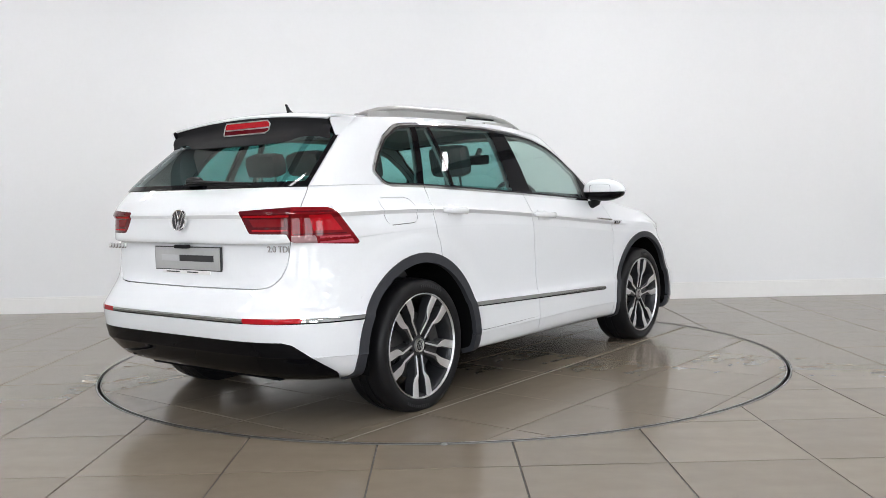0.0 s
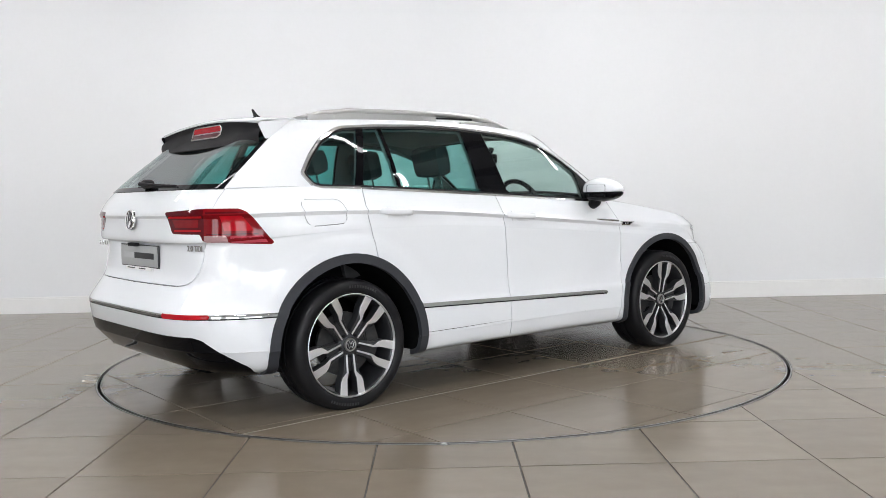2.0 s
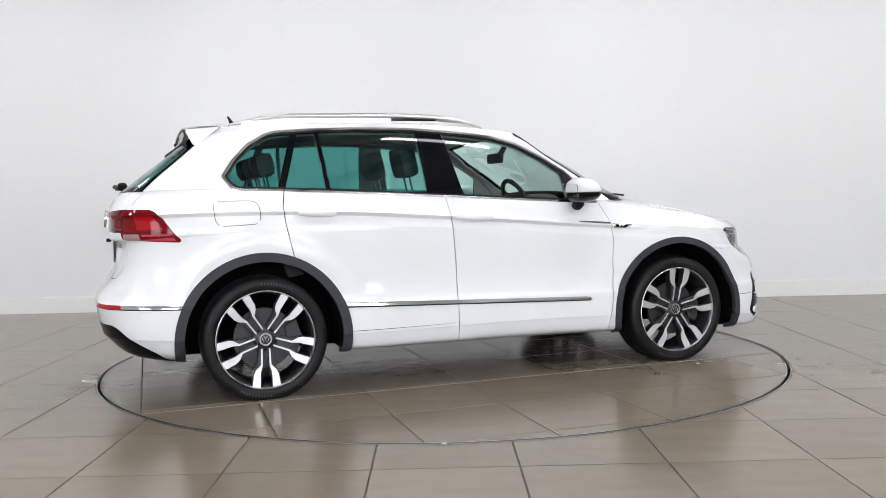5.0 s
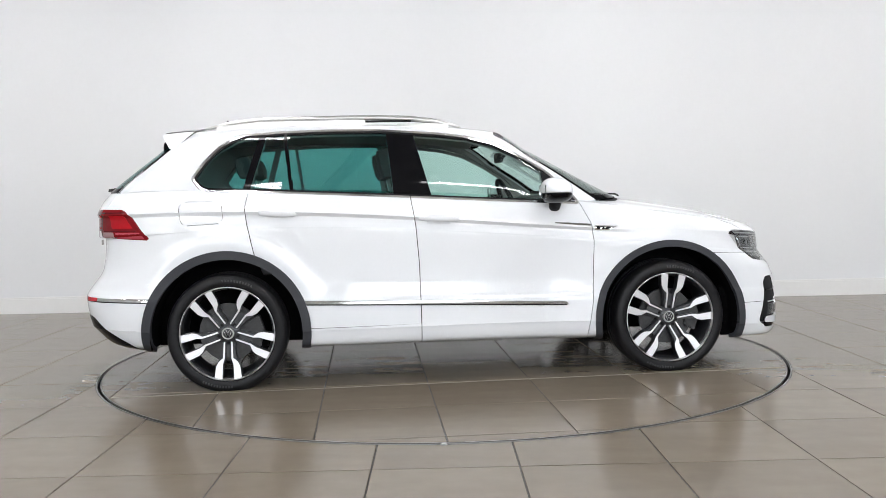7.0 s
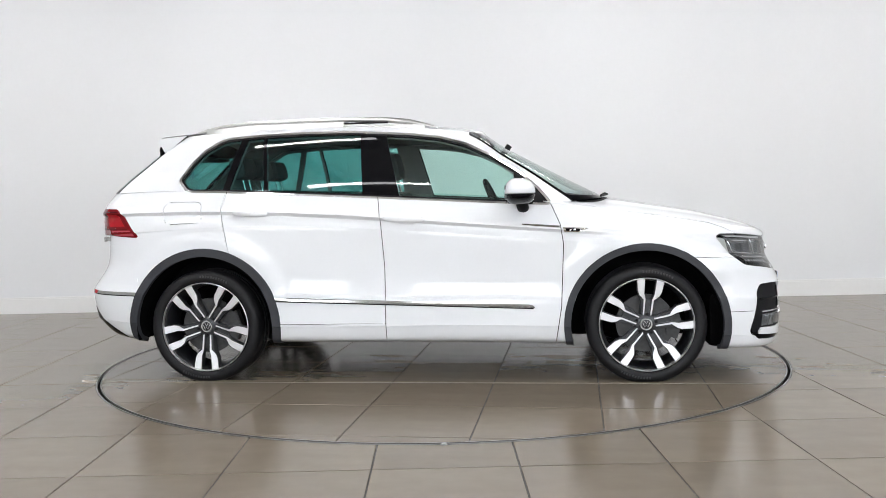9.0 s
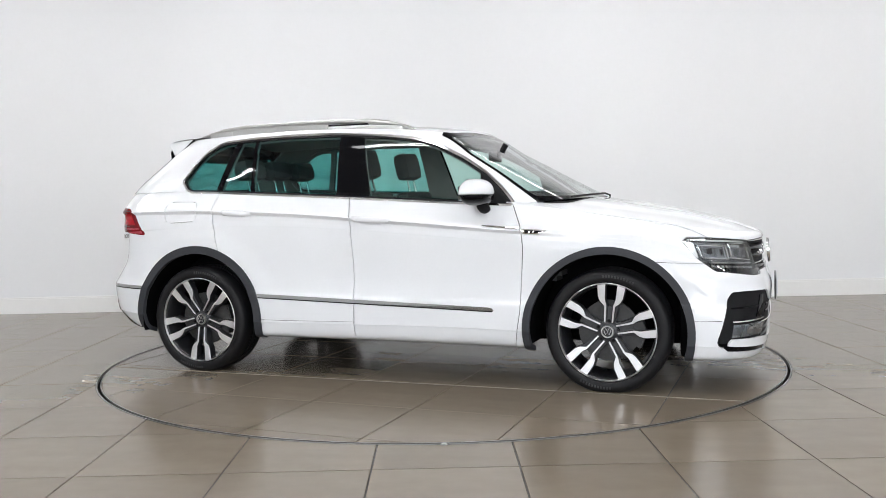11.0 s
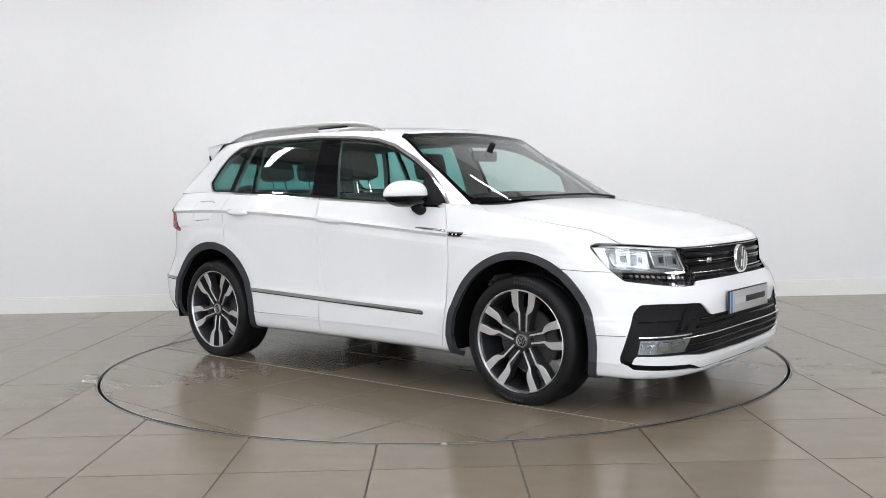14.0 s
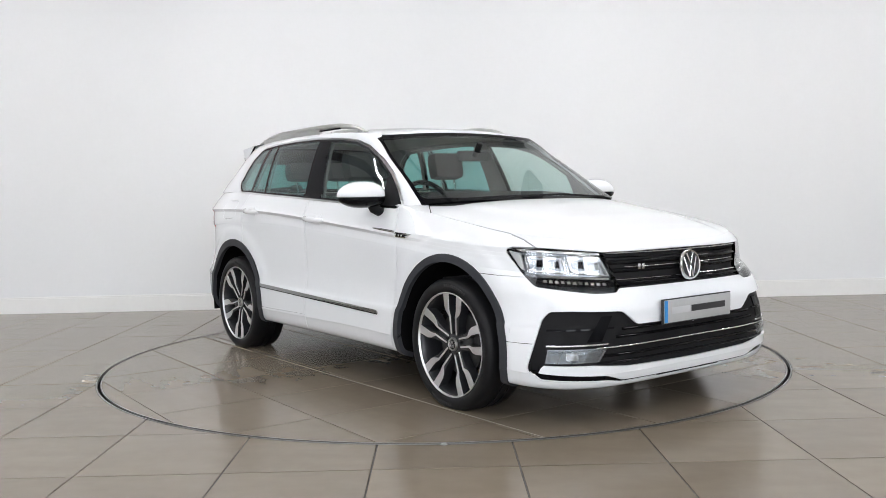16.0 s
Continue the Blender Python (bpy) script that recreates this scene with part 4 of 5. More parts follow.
for q in CHAMBERS:
    both("headlamp_chamber", lambda bm: patch(bm, front_pt, q, -0.041, -0.033), LAMPCHROME, "chrome reflector chamber")
    both("headlamp_frame", lambda bm: chamber_frame(bm, q), CHROME, "bright chamber frame", 60)
for s0, s1, z0 in ((0.825, 0.91, 0.742), (0.935, 1.035, 0.748), (0.555, 0.635, 0.728), (0.66, 0.75, 0.738)):
    both("headlamp_projector", lambda bm: patch(bm, front_pt, ((s0, z0), (s1, z0 + 0.004), (s1 + 0.008, z0 + 0.055), (s0 + 0.015, z0 + 0.055)), -0.034, -0.021), LAMPBOWL, "grey block lens")
    both("headlamp_cutoff", lambda bm: patch(bm, front_pt, ((s0 + 0.012, z0 + 0.012), (s1 - 0.04, z0 + 0.014), (s1 - 0.036, z0 + 0.046), (s0 + 0.02, z0 + 0.046)), -0.03, -0.0195), BLACK)
both("headlamp_sill", lambda bm: patch(bm, front_pt, ((0.468, 0.656), (1.0, 0.685), (0.99, 0.708), (0.465, 0.688)), -0.04, -0.022, 14, 2), BLACK, "black lower band")
both("headlamp_brow", lambda bm: patch(bm, front_pt, ((0.57, 0.812), (1.10, 0.838), (1.14, 0.85), (0.57, 0.823)), -0.03, -0.012), CHROME, "chrome upper line")
both("headlamp_wing", lambda bm: patch(bm, front_pt, ((1.075, 0.745), (1.10, 0.752), (1.185, 0.838), (1.105, 0.825)), -0.04, -0.018), SATIN, "pale outer reflector")
both("headlamp_shelf", lambda bm: patch(bm, front_pt, ((0.50, 0.694), (0.99, 0.714), (0.98, 0.722), (0.505, 0.702)), -0.05, -0.016), CHROME, "chrome lower line")
for k in range(11):
    sx = 0.52 + 0.040 * k
    zz = 0.668 + 0.0022 * k
    both("running_lamp", lambda bm: patch(bm, front_pt, ((sx, zz), (sx + 0.024, zz), (sx + 0.029, zz + 0.012), (sx + 0.007, zz + 0.012)), -0.034, -0.016, 1, 1), CHROME)

# fog lamps and their bright strips
both("fog_lamp_bowl", lambda bm: patch(bm, front_pt, ((0.58, 0.318), (0.94, 0.318), (0.92, 0.385), (0.52, 0.385)), -0.018, -0.012), LAMPBOWL, "bright fog lamp bowl")
both("fog_lamp_lens", lambda bm: patch(bm, front_pt, ((0.59, 0.322), (0.93, 0.322), (0.91, 0.381), (0.535, 0.381)), -0.010, -0.004), LENS, "clear fog lamp lens")
both("fog_lamp_bulb", lambda bm: patch(bm, front_pt, ((0.72, 0.332), (0.80, 0.332), (0.80, 0.372), (0.72, 0.372)), -0.012, -0.009), LAMPCHROME)
both("fog_strip", lambda bm: patch(bm, front_pt, ((0.52, 0.398), (0.93, 0.398), (0.928, 0.405), (0.515, 0.405)), -0.018, -0.008), CHROME, "chrome strip over the fog lamp")
both("intake_rib", lambda bm: patch(bm, front_pt, ((0.48, 0.47), (0.93, 0.47), (0.925, 0.478), (0.475, 0.478)), -0.018, -0.008), BLACK)
both("intake_fin", lambda bm: patch(bm, front_pt, ((0.56, 0.415), (0.66, 0.415), (0.56, 0.53), (0.49, 0.53)), -0.018, -0.010), BLACK)
both("parking_sensor", lambda bm: patch(bm, front_pt, ((1.175, 0.452), (1.195, 0.452), (1.195, 0.472), (1.175, 0.472)), 0.0, 0.0025, 2, 2), PAINT)


def plate_thing(x, zc, sgn, tilt, band):
    """A silver dealer plate with bars for its wording."""
    p = new("plate")
    p.parent = car
    tagged(p, "silver grey dealer plate with a dark holder")
    bm = bmesh.new()
    box(bm, -0.006, 0.004, -0.268, 0.268, -0.061, 0.061, 0.003)
    part("plate_holder", bm, INK, p, "black holder")
    bm = bmesh.new()
    box(bm, 0.004, 0.008, -0.26, 0.26, -0.0555, 0.0555, 0.0015)
    part("plate_face", bm, PLATE, p)
    if band:
        bm = bmesh.new()
        box(bm, 0.0082, 0.0092, -0.259, -0.235, -0.054, 0.054)
        part("plate_band", bm, BLUE, p, "blue end band")
    # wording as plain bars: a pale one and a dark one
    for y0, y1, m in ((-0.205, -0.065, PALEINK), (-0.055, 0.215, INK)):
        bm = bmesh.new()
        box(bm, 0.0082, 0.0094, y0, y1, -0.014, 0.018, 0.0004)
        part("wording_bar", bm, m, p)
    if not band:
        bm = bmesh.new()
        box(bm, 0.002, 0.0065, -0.20, 0.18, -0.078, -0.06, 0.001)
        part("holder_strip", bm, GLOSSWHITE, p, "white strip under the plate")
        for y0, y1 in ((-0.17, -0.06), (0.0, 0.09)):
            bm = bmesh.new()
            box(bm, 0.0066, 0.0072, y0, y1, -0.072, -0.066)
            part("wording_bar", bm, INK, p)
    p.matrix_basis = pose(x, 0, zc, 0, tilt if sgn > 0 else -tilt, 0 if sgn > 0 else 180)


def emblem(x, zc, r, sgn, tilt):
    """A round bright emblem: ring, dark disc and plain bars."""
    e = new("emblem")
    e.parent = car
    tagged(e, "round chrome emblem")
    for nm, prof, m in (("emblem_ring", [(r * 0.84, 0.0), (r * 0.86, -0.010), (r * 0.95, -0.012), (r, -0.004), (r, 0.004)], CHROME), ("emblem_disc", [(0.0005, -0.004), (r * 0.86, -0.003)], ANTHRACITE)):
        bm = bmesh.new()
        lathe(bm, prof, 48)
        bmesh.ops.rotate(bm, verts=bm.verts, matrix=Matrix.Rotation(radians(90), 3, "Z"))
        part(nm, bm, m, e, smooth=50)
    for y0, y1, z0, z1 in ((-0.62, -0.16, 0.52, -0.80), (0.62, 0.16, 0.52, -0.80), (-0.34, 0.0, 0.78, 0.05), (0.34, 0.0, 0.78, 0.05), (-0.16, 0.0, -0.80, -0.1), (0.16, 0.0, -0.80, -0.1)):
        bm = bmesh.new()
        tube(bm, [(0.006, y0 * r, z0 * r), (0.007, y1 * r, z1 * r)], [(r * 0.075, r * 0.075)] * 2, 6)
        part("emblem_bar", bm, CHROME, e)
    e.matrix_basis = pose(x, 0, zc, 0, tilt if sgn > 0 else -tilt, 0 if sgn > 0 else 180)


plate_thing(2.222, 0.527, 1, 0, True)
plate_thing(-2.118, 0.825, -1, 0, False)
emblem(2.176, 0.741, 0.076, 1, -4)
emblem(-2.158, 1.02, 0.055, -1, 6)

# ---------------------------------------------------------------- rear end
HALF = 0.615
span = [HALF * k / 16 for k in range(-16, 17)]


def ribbed(lines):
    """A sheet through one line of points per station."""
    bm = bmesh.new()
    vs = [[bm.verts.new(p) for p in ln] for ln in lines]
    for a, b in zip(vs, vs[1:]):
        for i in range(len(a) - 1):
            bm.faces.new((a[i], a[i + 1], b[i + 1], b[i]))
    bmesh.ops.recalc_face_normals(bm, faces=bm.faces)
    return bm


def spoiler_top(y):
    q = (y / HALF) ** 2
    return [(-1.50, y, 1.590 - 0.046 * q), (-1.60, y, 1.584 - 0.046 * q), (-1.675, y, 1.573 - 0.042 * q), (-1.697, y, 1.566 - 0.040 * q), (-1.703, y, 1.559 - 0.040 * q), (-1.699, y, 1.552 - 0.039 * q)]


def spoiler_back(y):
    q, w = (y / HALF) ** 2, y * 1.03
    return [(-1.699, y, 1.5525 - 0.039 * q), (-1.692, w, 1.536 - 0.03 * q), (-1.690, w, 1.505 - 0.02 * q), (-1.706, w, 1.475 - 0.01 * q), (-1.746 + 0.035 * q, w, 1.443 + 0.002 * q), (-1.797 + 0.09 * q, w, 1.408 + 0.018 * q), (-1.801 + 0.092 * q, w, 1.402 + 0.018 * q),
            (-1.793 + 0.085 * q, w, 1.397 + 0.018 * q)]


part("spoiler_top", ribbed([spoiler_top(y) for y in span]), PAINT, car, "white roof spoiler top", 60)
part("spoiler_panel", ribbed([spoiler_back(y) for y in span]), DARK, car, "black spoiler underside", 40)
# side winglets of the spoiler
WINGLET = [(-1.52, 1.535), (-1.62, 1.528), (-1.706, 1.519), (-1.713, 1.508), (-1.676, 1.434), (-1.655, 1.430), (-1.58, 1.49)]
both("spoiler_winglet", lambda bm: prism(bm, WINGLET, -0.642, -0.634, "y", 0.002), PAINT, "white winglet")
both("winglet_lining", lambda bm: prism(bm, [(x + 0.004, z) for x, z in WINGLET], -0.634, -0.618, "y", 0.002), BLACK, "gloss black inner face")


def spoiler_x(y, z):
    q = (y / HALF) ** 2
    return np.interp(z, (1.402, 1.443, 1.475, 1.505, 1.536), (-1.806, -1.750, -1.706, -1.690, -1.692)) + 0.02 * q


LAMP = [(-0.165, 1.468), (-0.182, 1.484), (-0.182, 1.518), (-0.165, 1.536), (0.165, 1.536), (0.182, 1.518), (0.182, 1.484), (0.165, 1.468)]
for nm, z0, z1, m, lab in (("brake_lamp", 1.503, 1.534, REDLENS, "high red brake lamp"), ("brake_lamp_line", 1.495, 1.5025, CHROME, "bright line"), ("brake_lamp_foot", 1.469, 1.4945, REDDARK, "dark red lens")):
    part(nm, ribbed([[(spoiler_x(y, z) - o, y, z) for z, o in ((z0, -0.01), (z0, 0.006), ((z0 + z1) / 2, 0.007), (z1, 0.006), (z1, -0.01))] for y in np.linspace(-0.176, 0.176, 13)]), m, car, lab, 50)
bm = bmesh.new()
pts = [(spoiler_x(y, z) - 0.006, y, z) for y, z in LAMP]
tube(bm, pts + pts[:1], 0.0035, 6, False)
part("brake_lamp_bezel", bm, SATIN, car, "bright bezel")

# rear wiper
bm = bmesh.new()
blob(bm, (-2.058, 0.0, 1.213), (0.03, 0.055, 0.026))
part("wiper_hub", bm, DARK, car)
bm = bmesh.new()
tube(bm, [(-2.10, 0.0, 1.215), (-2.105, -0.08, 1.212), (-2.10, -0.22, 1.203), (-2.085, -0.44, 1.196)], [(0.012, 0.012), (0.011, 0.010), (0.008, 0.008), (0.006, 0.005)], 8)
part("wiper_arm", bm, DARK, car, "black wiper arm")
bm = bmesh.new()
tube(bm, [(-2.097, 0.03, 1.198), (-2.097, -0.22, 1.192), (-2.082, -0.46, 1.188)], 0.005, 6)
part("wiper_blade", bm, RUBBER, car)

# tailgate crease ledge, handle recess and lettering
bm = bmesh.new()
box(bm, -2.165, -2.135, -0.05, 0.05, 0.878, 0.897, 0.006)
part("tailgate_handle", bm, DARK, car, "black tailgate handle")
cu = bpy.data.curves.new("lettering", "FONT")
cu.body, cu.size, cu.extrude, cu.align_x = "2.0 TDI", 0.042, 0.002, "CENTER"
tx = new("engine_lettering", cu)
tx.data.materials.append(STEEL)
tx.parent = car
p = rear_pt(0.67, 0.875)
tx.matrix_basis = Matrix.Translation((p.x - 0.010, -0.642, 0.866)) @ Euler((radians(90), 0, radians(-90))).to_matrix().to_4x4() @ Matrix.Rotation(radians(10), 4, "Y")
tagged(tx, "chrome lettering")
for k in range(6):
    bm = bmesh.new()
    box(bm, p.x - 0.006, p.x + 0.004, 0.58 + 0.03 * k, 0.602 + 0.03 * k, 0.866, 0.892, 0.002)
    part("name_bar", bm, CHROME, car)
# twin tailpipes
for y in (0.44, 0.52):
    bm = bmesh.new()
    lathe(bm, [(0.028, 0.0), (0.033, 0.0), (0.034, 0.006), (0.033, 0.16), (0.028, 0.16)], 32, True)
    bmesh.ops.rotate(bm, verts=bm.verts, matrix=Matrix.Rotation(radians(-90), 3, "Z"))
    for v in bm.verts:
        v.co += Vector((-2.10, y, 0.31))
    part("tailpipe", bm, CHROME, car, "chrome tailpipe")
run_bar("diffuser_fin", rear_pt, np.linspace(0.0, 0.7, 10), lambda s: 0.33 + 0.0 * s, BLACK, 0.012, 0.008, -0.015)
both("diffuser_blade", lambda bm: patch(bm, rear_pt, ((0.45, 0.36), (0.72, 0.375), (0.72, 0.385), (0.45, 0.372)), -0.02, -0.008), BLACK)
both("rear_sensor", lambda bm: patch(bm, rear_pt, ((1.235, 0.62), (1.255, 0.62), (1.255, 0.64), (1.235, 0.64)), 0.0, 0.0025, 2, 2), PAINT)
# light guides in the tail lamps
for z0, z1, s0, s1, m in ((1.03, 1.04, 0.46, 0.77, REDLENS), (0.965, 0.972, 0.52, 0.76, REDLENS), (0.947, 0.953, 0.80, 1.15, REDDARK), (1.052, 1.060, 0.80, 1.06, REDDARK)):
    both("lamp_guide", lambda bm: patch(bm, rear_pt, ((s0, z0), (s1, z0), (s1, z1), (s0, z1)), -0.002, 0.0015, 10, 1), m)

both("lamp_panel", lambda bm: patch(bm, rear_pt, ((0.93, 0.965), (1.125, 0.965), (1.045, 1.042), (0.90, 1.042)), -0.002, 0.0012, 12, 5), REDLENS, "bright red lamp panel")
# lower band, its pink partly a painted reflection
both("lamp_panel", lambda bm: patch(bm, rear_pt, ((0.97, 0.905), (1.205, 0.905), (1.175, 0.94), (0.97, 0.94)), -0.002, 0.0012, 12, 3), SHEENLENS, "red lamp panel with a pink reflection painted in")
both("lamp_panel", lambda bm: patch(bm, rear_pt, ((0.80, 0.918), (0.945, 0.914), (0.945, 0.928), (0.80, 0.930)), -0.002, 0.0012, 6, 1), REDDARK)
both("lamp_panel", lambda bm: patch(bm, rear_pt, ((0.53, 0.985), (0.74, 0.985), (0.74, 1.022), (0.50, 1.022)), -0.002, 0.0012, 10, 3), MIDRED)
for q in (0.31, 0.335):
    bm = bmesh.new()
    f = front_pt(q - 0.03, 0.752, 0.002)
    box(bm, f.x - 0.004, f.x + 0.004, -q - 0.008, -q + 0.008, 0.738, 0.765, 0.002)
    part("grille_badge_bar", bm, CHROME, car)

# ---------------------------------------------------------------- sides
def mirror_cap(p):
    """A domed upper shell with a flat foot, lower towards its tip."""
    p = p.copy()
    if p.x < 0:
        p.x *= 0.72
    p.z *= (1 - 0.28 * max(0.0, -p.y) ** 2) if p.z > 0 else 0.12
    return p


def mirror_foot(p):
    p = p.copy()
    if p.x < 0:
        p.x *= 0.70
    p.z *= 0.1 if p.z > 0 else 1 - 0.35 * max(0.0, -p.y) ** 2
    return p


for s in (-1, 1):
    mir = new("door_mirror")
    mir.parent = car
    tagged(mir, "white and black door mirror")
    for nm, c, h, m, lab in (("mirror_cap", (0.605, -0.968, 1.122), (0.104, 0.148, 0.086), PAINT, "white mirror cap"), ("mirror_base", (0.607, -0.966, 1.113), (0.101, 0.145, 0.060), BLACK, "gloss black lower shell")):
        bm = bmesh.new()
        blob(bm, c, h, 2.5, 36, 22, mirror_cap if nm == "mirror_cap" else mirror_foot)
        if s > 0:
            flip_y(bm)
        part(nm, bm, m, mir, lab, 60)
    for nm, build, m in (("mirror_glass", lambda b: box(b, 0.547, 0.551, -1.048, -0.892, 1.084, 1.166, 0.018), MIRROR), ("mirror_bezel", lambda b: box(b, 0.551, 0.585, -1.060, -0.880, 1.074, 1.176, 0.02), DARK),
                         ("mirror_stalk", lambda b: tube(b, [(0.625, -0.90, 1.085), (0.63, -0.885, 1.045), (0.632, -0.865, 1.03), (0.632, -0.82, 1.035)], [(0.04, 0.04), (0.037, 0.034), (0.035, 0.026), (0.03, 0.022)], 12), DARK)):
        bm = build(bmesh.new())
        if s > 0:
            flip_y(bm)
        part(nm, bm, m, mir)

RAIL = [(-1.47, 1.555, 0.004), (-1.42, 1.562, 0.011), (-1.30, 1.589, 0.014), (-1.12, 1.607, 0.015), (-0.66, 1.612, 0.016), (-0.42, 1.611, 0.017), (-0.22, 1.603, 0.019), (-0.08, 1.588, 0.016), (0.02, 1.566, 0.012), (0.10, 1.543, 0.006)]
both("roof_rail", lambda bm: tube(bm, [(x, -0.60 + 0.018 * max(0, abs(x + 0.66) - 0.5), z - 0.004) for x, z, r in RAIL], [(0.016, r) for x, z, r in RAIL], 12), SATIN, "satin aluminium roof rail", 60)
both("rail_foot", lambda bm: box(bm, -1.40, -1.22, -0.612, -0.585, 1.53, 1.578, 0.008), SATIN)
both("rail_foot", lambda bm: box(bm, -0.30, 0.02, -0.612, -0.588, 1.53, 1.57, 0.008), SATIN)
both("rail_web", lambda bm: prism(bm, [(-1.40, 1.53), (-1.40, 1.57), (-1.1, 1.60), (-0.5, 1.602), (-0.5, 1.53)], -0.608, -0.592), SATIN)
both("rail_slot", lambda bm: box(bm, -0.495, -0.212, -0.6175, -0.60, 1.578, 1.588, 0.003), DARK, "dark slot in the rail")
# handles
for x0, x1, z in ((-1.135, -0.925, 1.036), (-0.20, 0.035, 0.985)):
    both("door_handle", lambda bm: tube(bm, [side_pt(x0, z + 0.004, -0.004), side_pt(x0 + 0.03, z, 0.024), side_pt((x0 + x1) / 2, z - 0.004, 0.034), side_pt(x1 - 0.03, z - 0.008, 0.024), side_pt(x1, z - 0.01, -0.004)], [(0.010, 0.014), (0.011, 0.017), (0.011, 0.018), (0.011, 0.017), (0.010, 0.012)], 12), PAINT, "white door handle", 60)
    both("handle_recess", lambda bm: patch(bm, side_pt, ((x0 + 0.05, z - 0.035), (x1 - 0.05, z - 0.04), (x1 - 0.045, z + 0.03), (x0 + 0.045, z + 0.034)), -0.004, 0.0012), PAINT)
for xc, z in ((-1.03, 1.034), (-0.083, 0.980)):
    both("handle_dish", lambda bm: blob(bm, (xc, side_pt(xc, z - 0.012).y + 0.020, z - 0.004), (0.062, 0.024, 0.036), 2.2, 28, 12), PAINT, "", 60)
# wing strip and badge
both("wing_strip", lambda bm: tube(bm, [side_pt(x, 0.925 - 0.083 * (x - 0.77), 0.004) for x in (0.625, 0.70, 0.77, 0.845)], [(0.004, 0.003), (0.005, 0.006), (0.005, 0.006), (0.005, 0.006)], 8), BRIGHT, "dark chrome wing strip")
both("wing_badge", lambda bm: patch(bm, side_pt, ((0.872, 0.888), (0.955, 0.884), (1.015, 0.908), (0.862, 0.917)), 0.0, 0.006), CHROME, "chrome wing badge")
both("wing_badge_inlay", lambda bm: patch(bm, side_pt, ((0.885, 0.893), (0.95, 0.890), (0.985, 0.904), (0.878, 0.910)), 0.005, 0.0075), BLACK)
for q in (0.90, 0.925):
    both("badge_bar", lambda bm: patch(bm, side_pt, ((q, 0.895), (q + 0.012, 0.895), (q + 0.016, 0.904), (q + 0.004, 0.904)), 0.007, 0.009, 1, 1), CHROME)
# aerial fin and the washer jets' wiper arm at the bonnet
bm = bmesh.new()
prism(bm, [(-1.28, 1.585), (-1.40, 1.585), (-1.395, 1.60), (-1.402, 1.63), (-1.412, 1.652), (-1.402, 1.655), (-1.375, 1.62), (-1.34, 1.602)], -0.008, 0.008, "y", 0.004)
part("aerial_fin", bm, DARK, car, "black shark-fin aerial")
bm = bmesh.new()
tube(bm, [(1.13, 0.50, 1.086), (1.155, 0.36, 1.094), (1.165, 0.1, 1.108), (1.155, -0.4, 1.102), (1.10, -0.64, 1.092)], 0.006, 8)
part("front_wiper", bm, DARK, car, "black front wiper")
# ---------------------------------------------------------------- cabin
def lean(bm, angle, about):
    bmesh.ops.rotate(bm, verts=bm.verts, cent=about, matrix=Matrix.Rotation(radians(angle), 3, "Y"))
    return bm


def seat(x, y, w, kind):
    """A car seat in dark cloth: cushion, leaning back, side bolsters, head restraint on two posts."""
    st = new(kind)
    st.parent = car
    tagged(st, "charcoal cloth car seat with a head restraint")
    bm = bmesh.new()
    box(bm, x - 0.02, x + 0.50, y - w, y + w, 0.52, 0.69, 0.05)
    part("cushion", bm, CLOTH, st, smooth=50)
    bm = bmesh.new()
    box(bm, x - 0.12, x + 0.02, y - w, y + w, 0.60, 1.17, 0.055)
    part("backrest", lean(bm, -13, (x, y, 0.62)), CLOTH, st, smooth=50)
    for s in (-1, 1):
        bm = bmesh.new()
        box(bm, x - 0.10, x + 0.07, y + s * w - 0.05, y + s * w + 0.03, 0.66, 1.08, 0.035)
        part("bolster", lean(bm, -13, (x, y, 0.62)), TRIM, st, smooth=50)
    bm = bmesh.new()
    box(bm, x - 0.11, x + 0.01, y - 0.135, y + 0.135, (1.26 if kind == "front_seat" else 1.275), (1.46 if kind == "front_seat" else 1.42), 0.05)
    part("head_restraint", lean(bm, -12, (x, y, 0.62)), CLOTH, st, smooth=50)
    for s in (-1, 1):
        bm = bmesh.new()
        tube(bm, [(x - 0.05, y + s * 0.06, 1.14), (x - 0.05, y + s * 0.06, 1.30)], 0.007, 8)
        part("post", lean(bm, -12, (x, y, 0.62)), CHROME, st)


seat(-0.15, -0.37, 0.25, "front_seat")
seat(-0.15, 0.37, 0.25, "front_seat")
for y in (-0.36, 0.0, 0.36):
    seat(-1.05, y, 0.17, "rear_seat")
bm = bmesh.new()
prism(bm, [(0.50, 0.60), (0.48, 0.92), (0.54, 1.03), (0.70, 1.055), (1.02, 1.04), (1.05, 0.6)], -0.74, 0.74, "y", 0.03)
part("dashboard", bm, TRIM, car, "dark grey dashboard", 50)
bm = bmesh.new()
blob(bm, (0.60, -0.37, 1.06), (0.11, 0.19, 0.055))
part("instrument_hood", bm, TRIM, car, "", 60)
bm = bmesh.new()
n = 40
ring = []
for i in range(n):
    a = 2 * math.pi * i / n
    c = Vector((0, math.cos(a), math.sin(a)))
    ring.append([bm.verts.new(c * (0.185 + 0.016 * math.cos(b)) + Vector((0.016 * math.sin(b), 0, 0))) for b in (k * math.pi / 4 for k in range(8))])
for i in range(n):
    for k in range(8):
        bm.faces.new((ring[i][k], ring[(i + 1) % n][k], ring[(i + 1) % n][(k + 1) % 8], ring[i][(k + 1) % 8]))
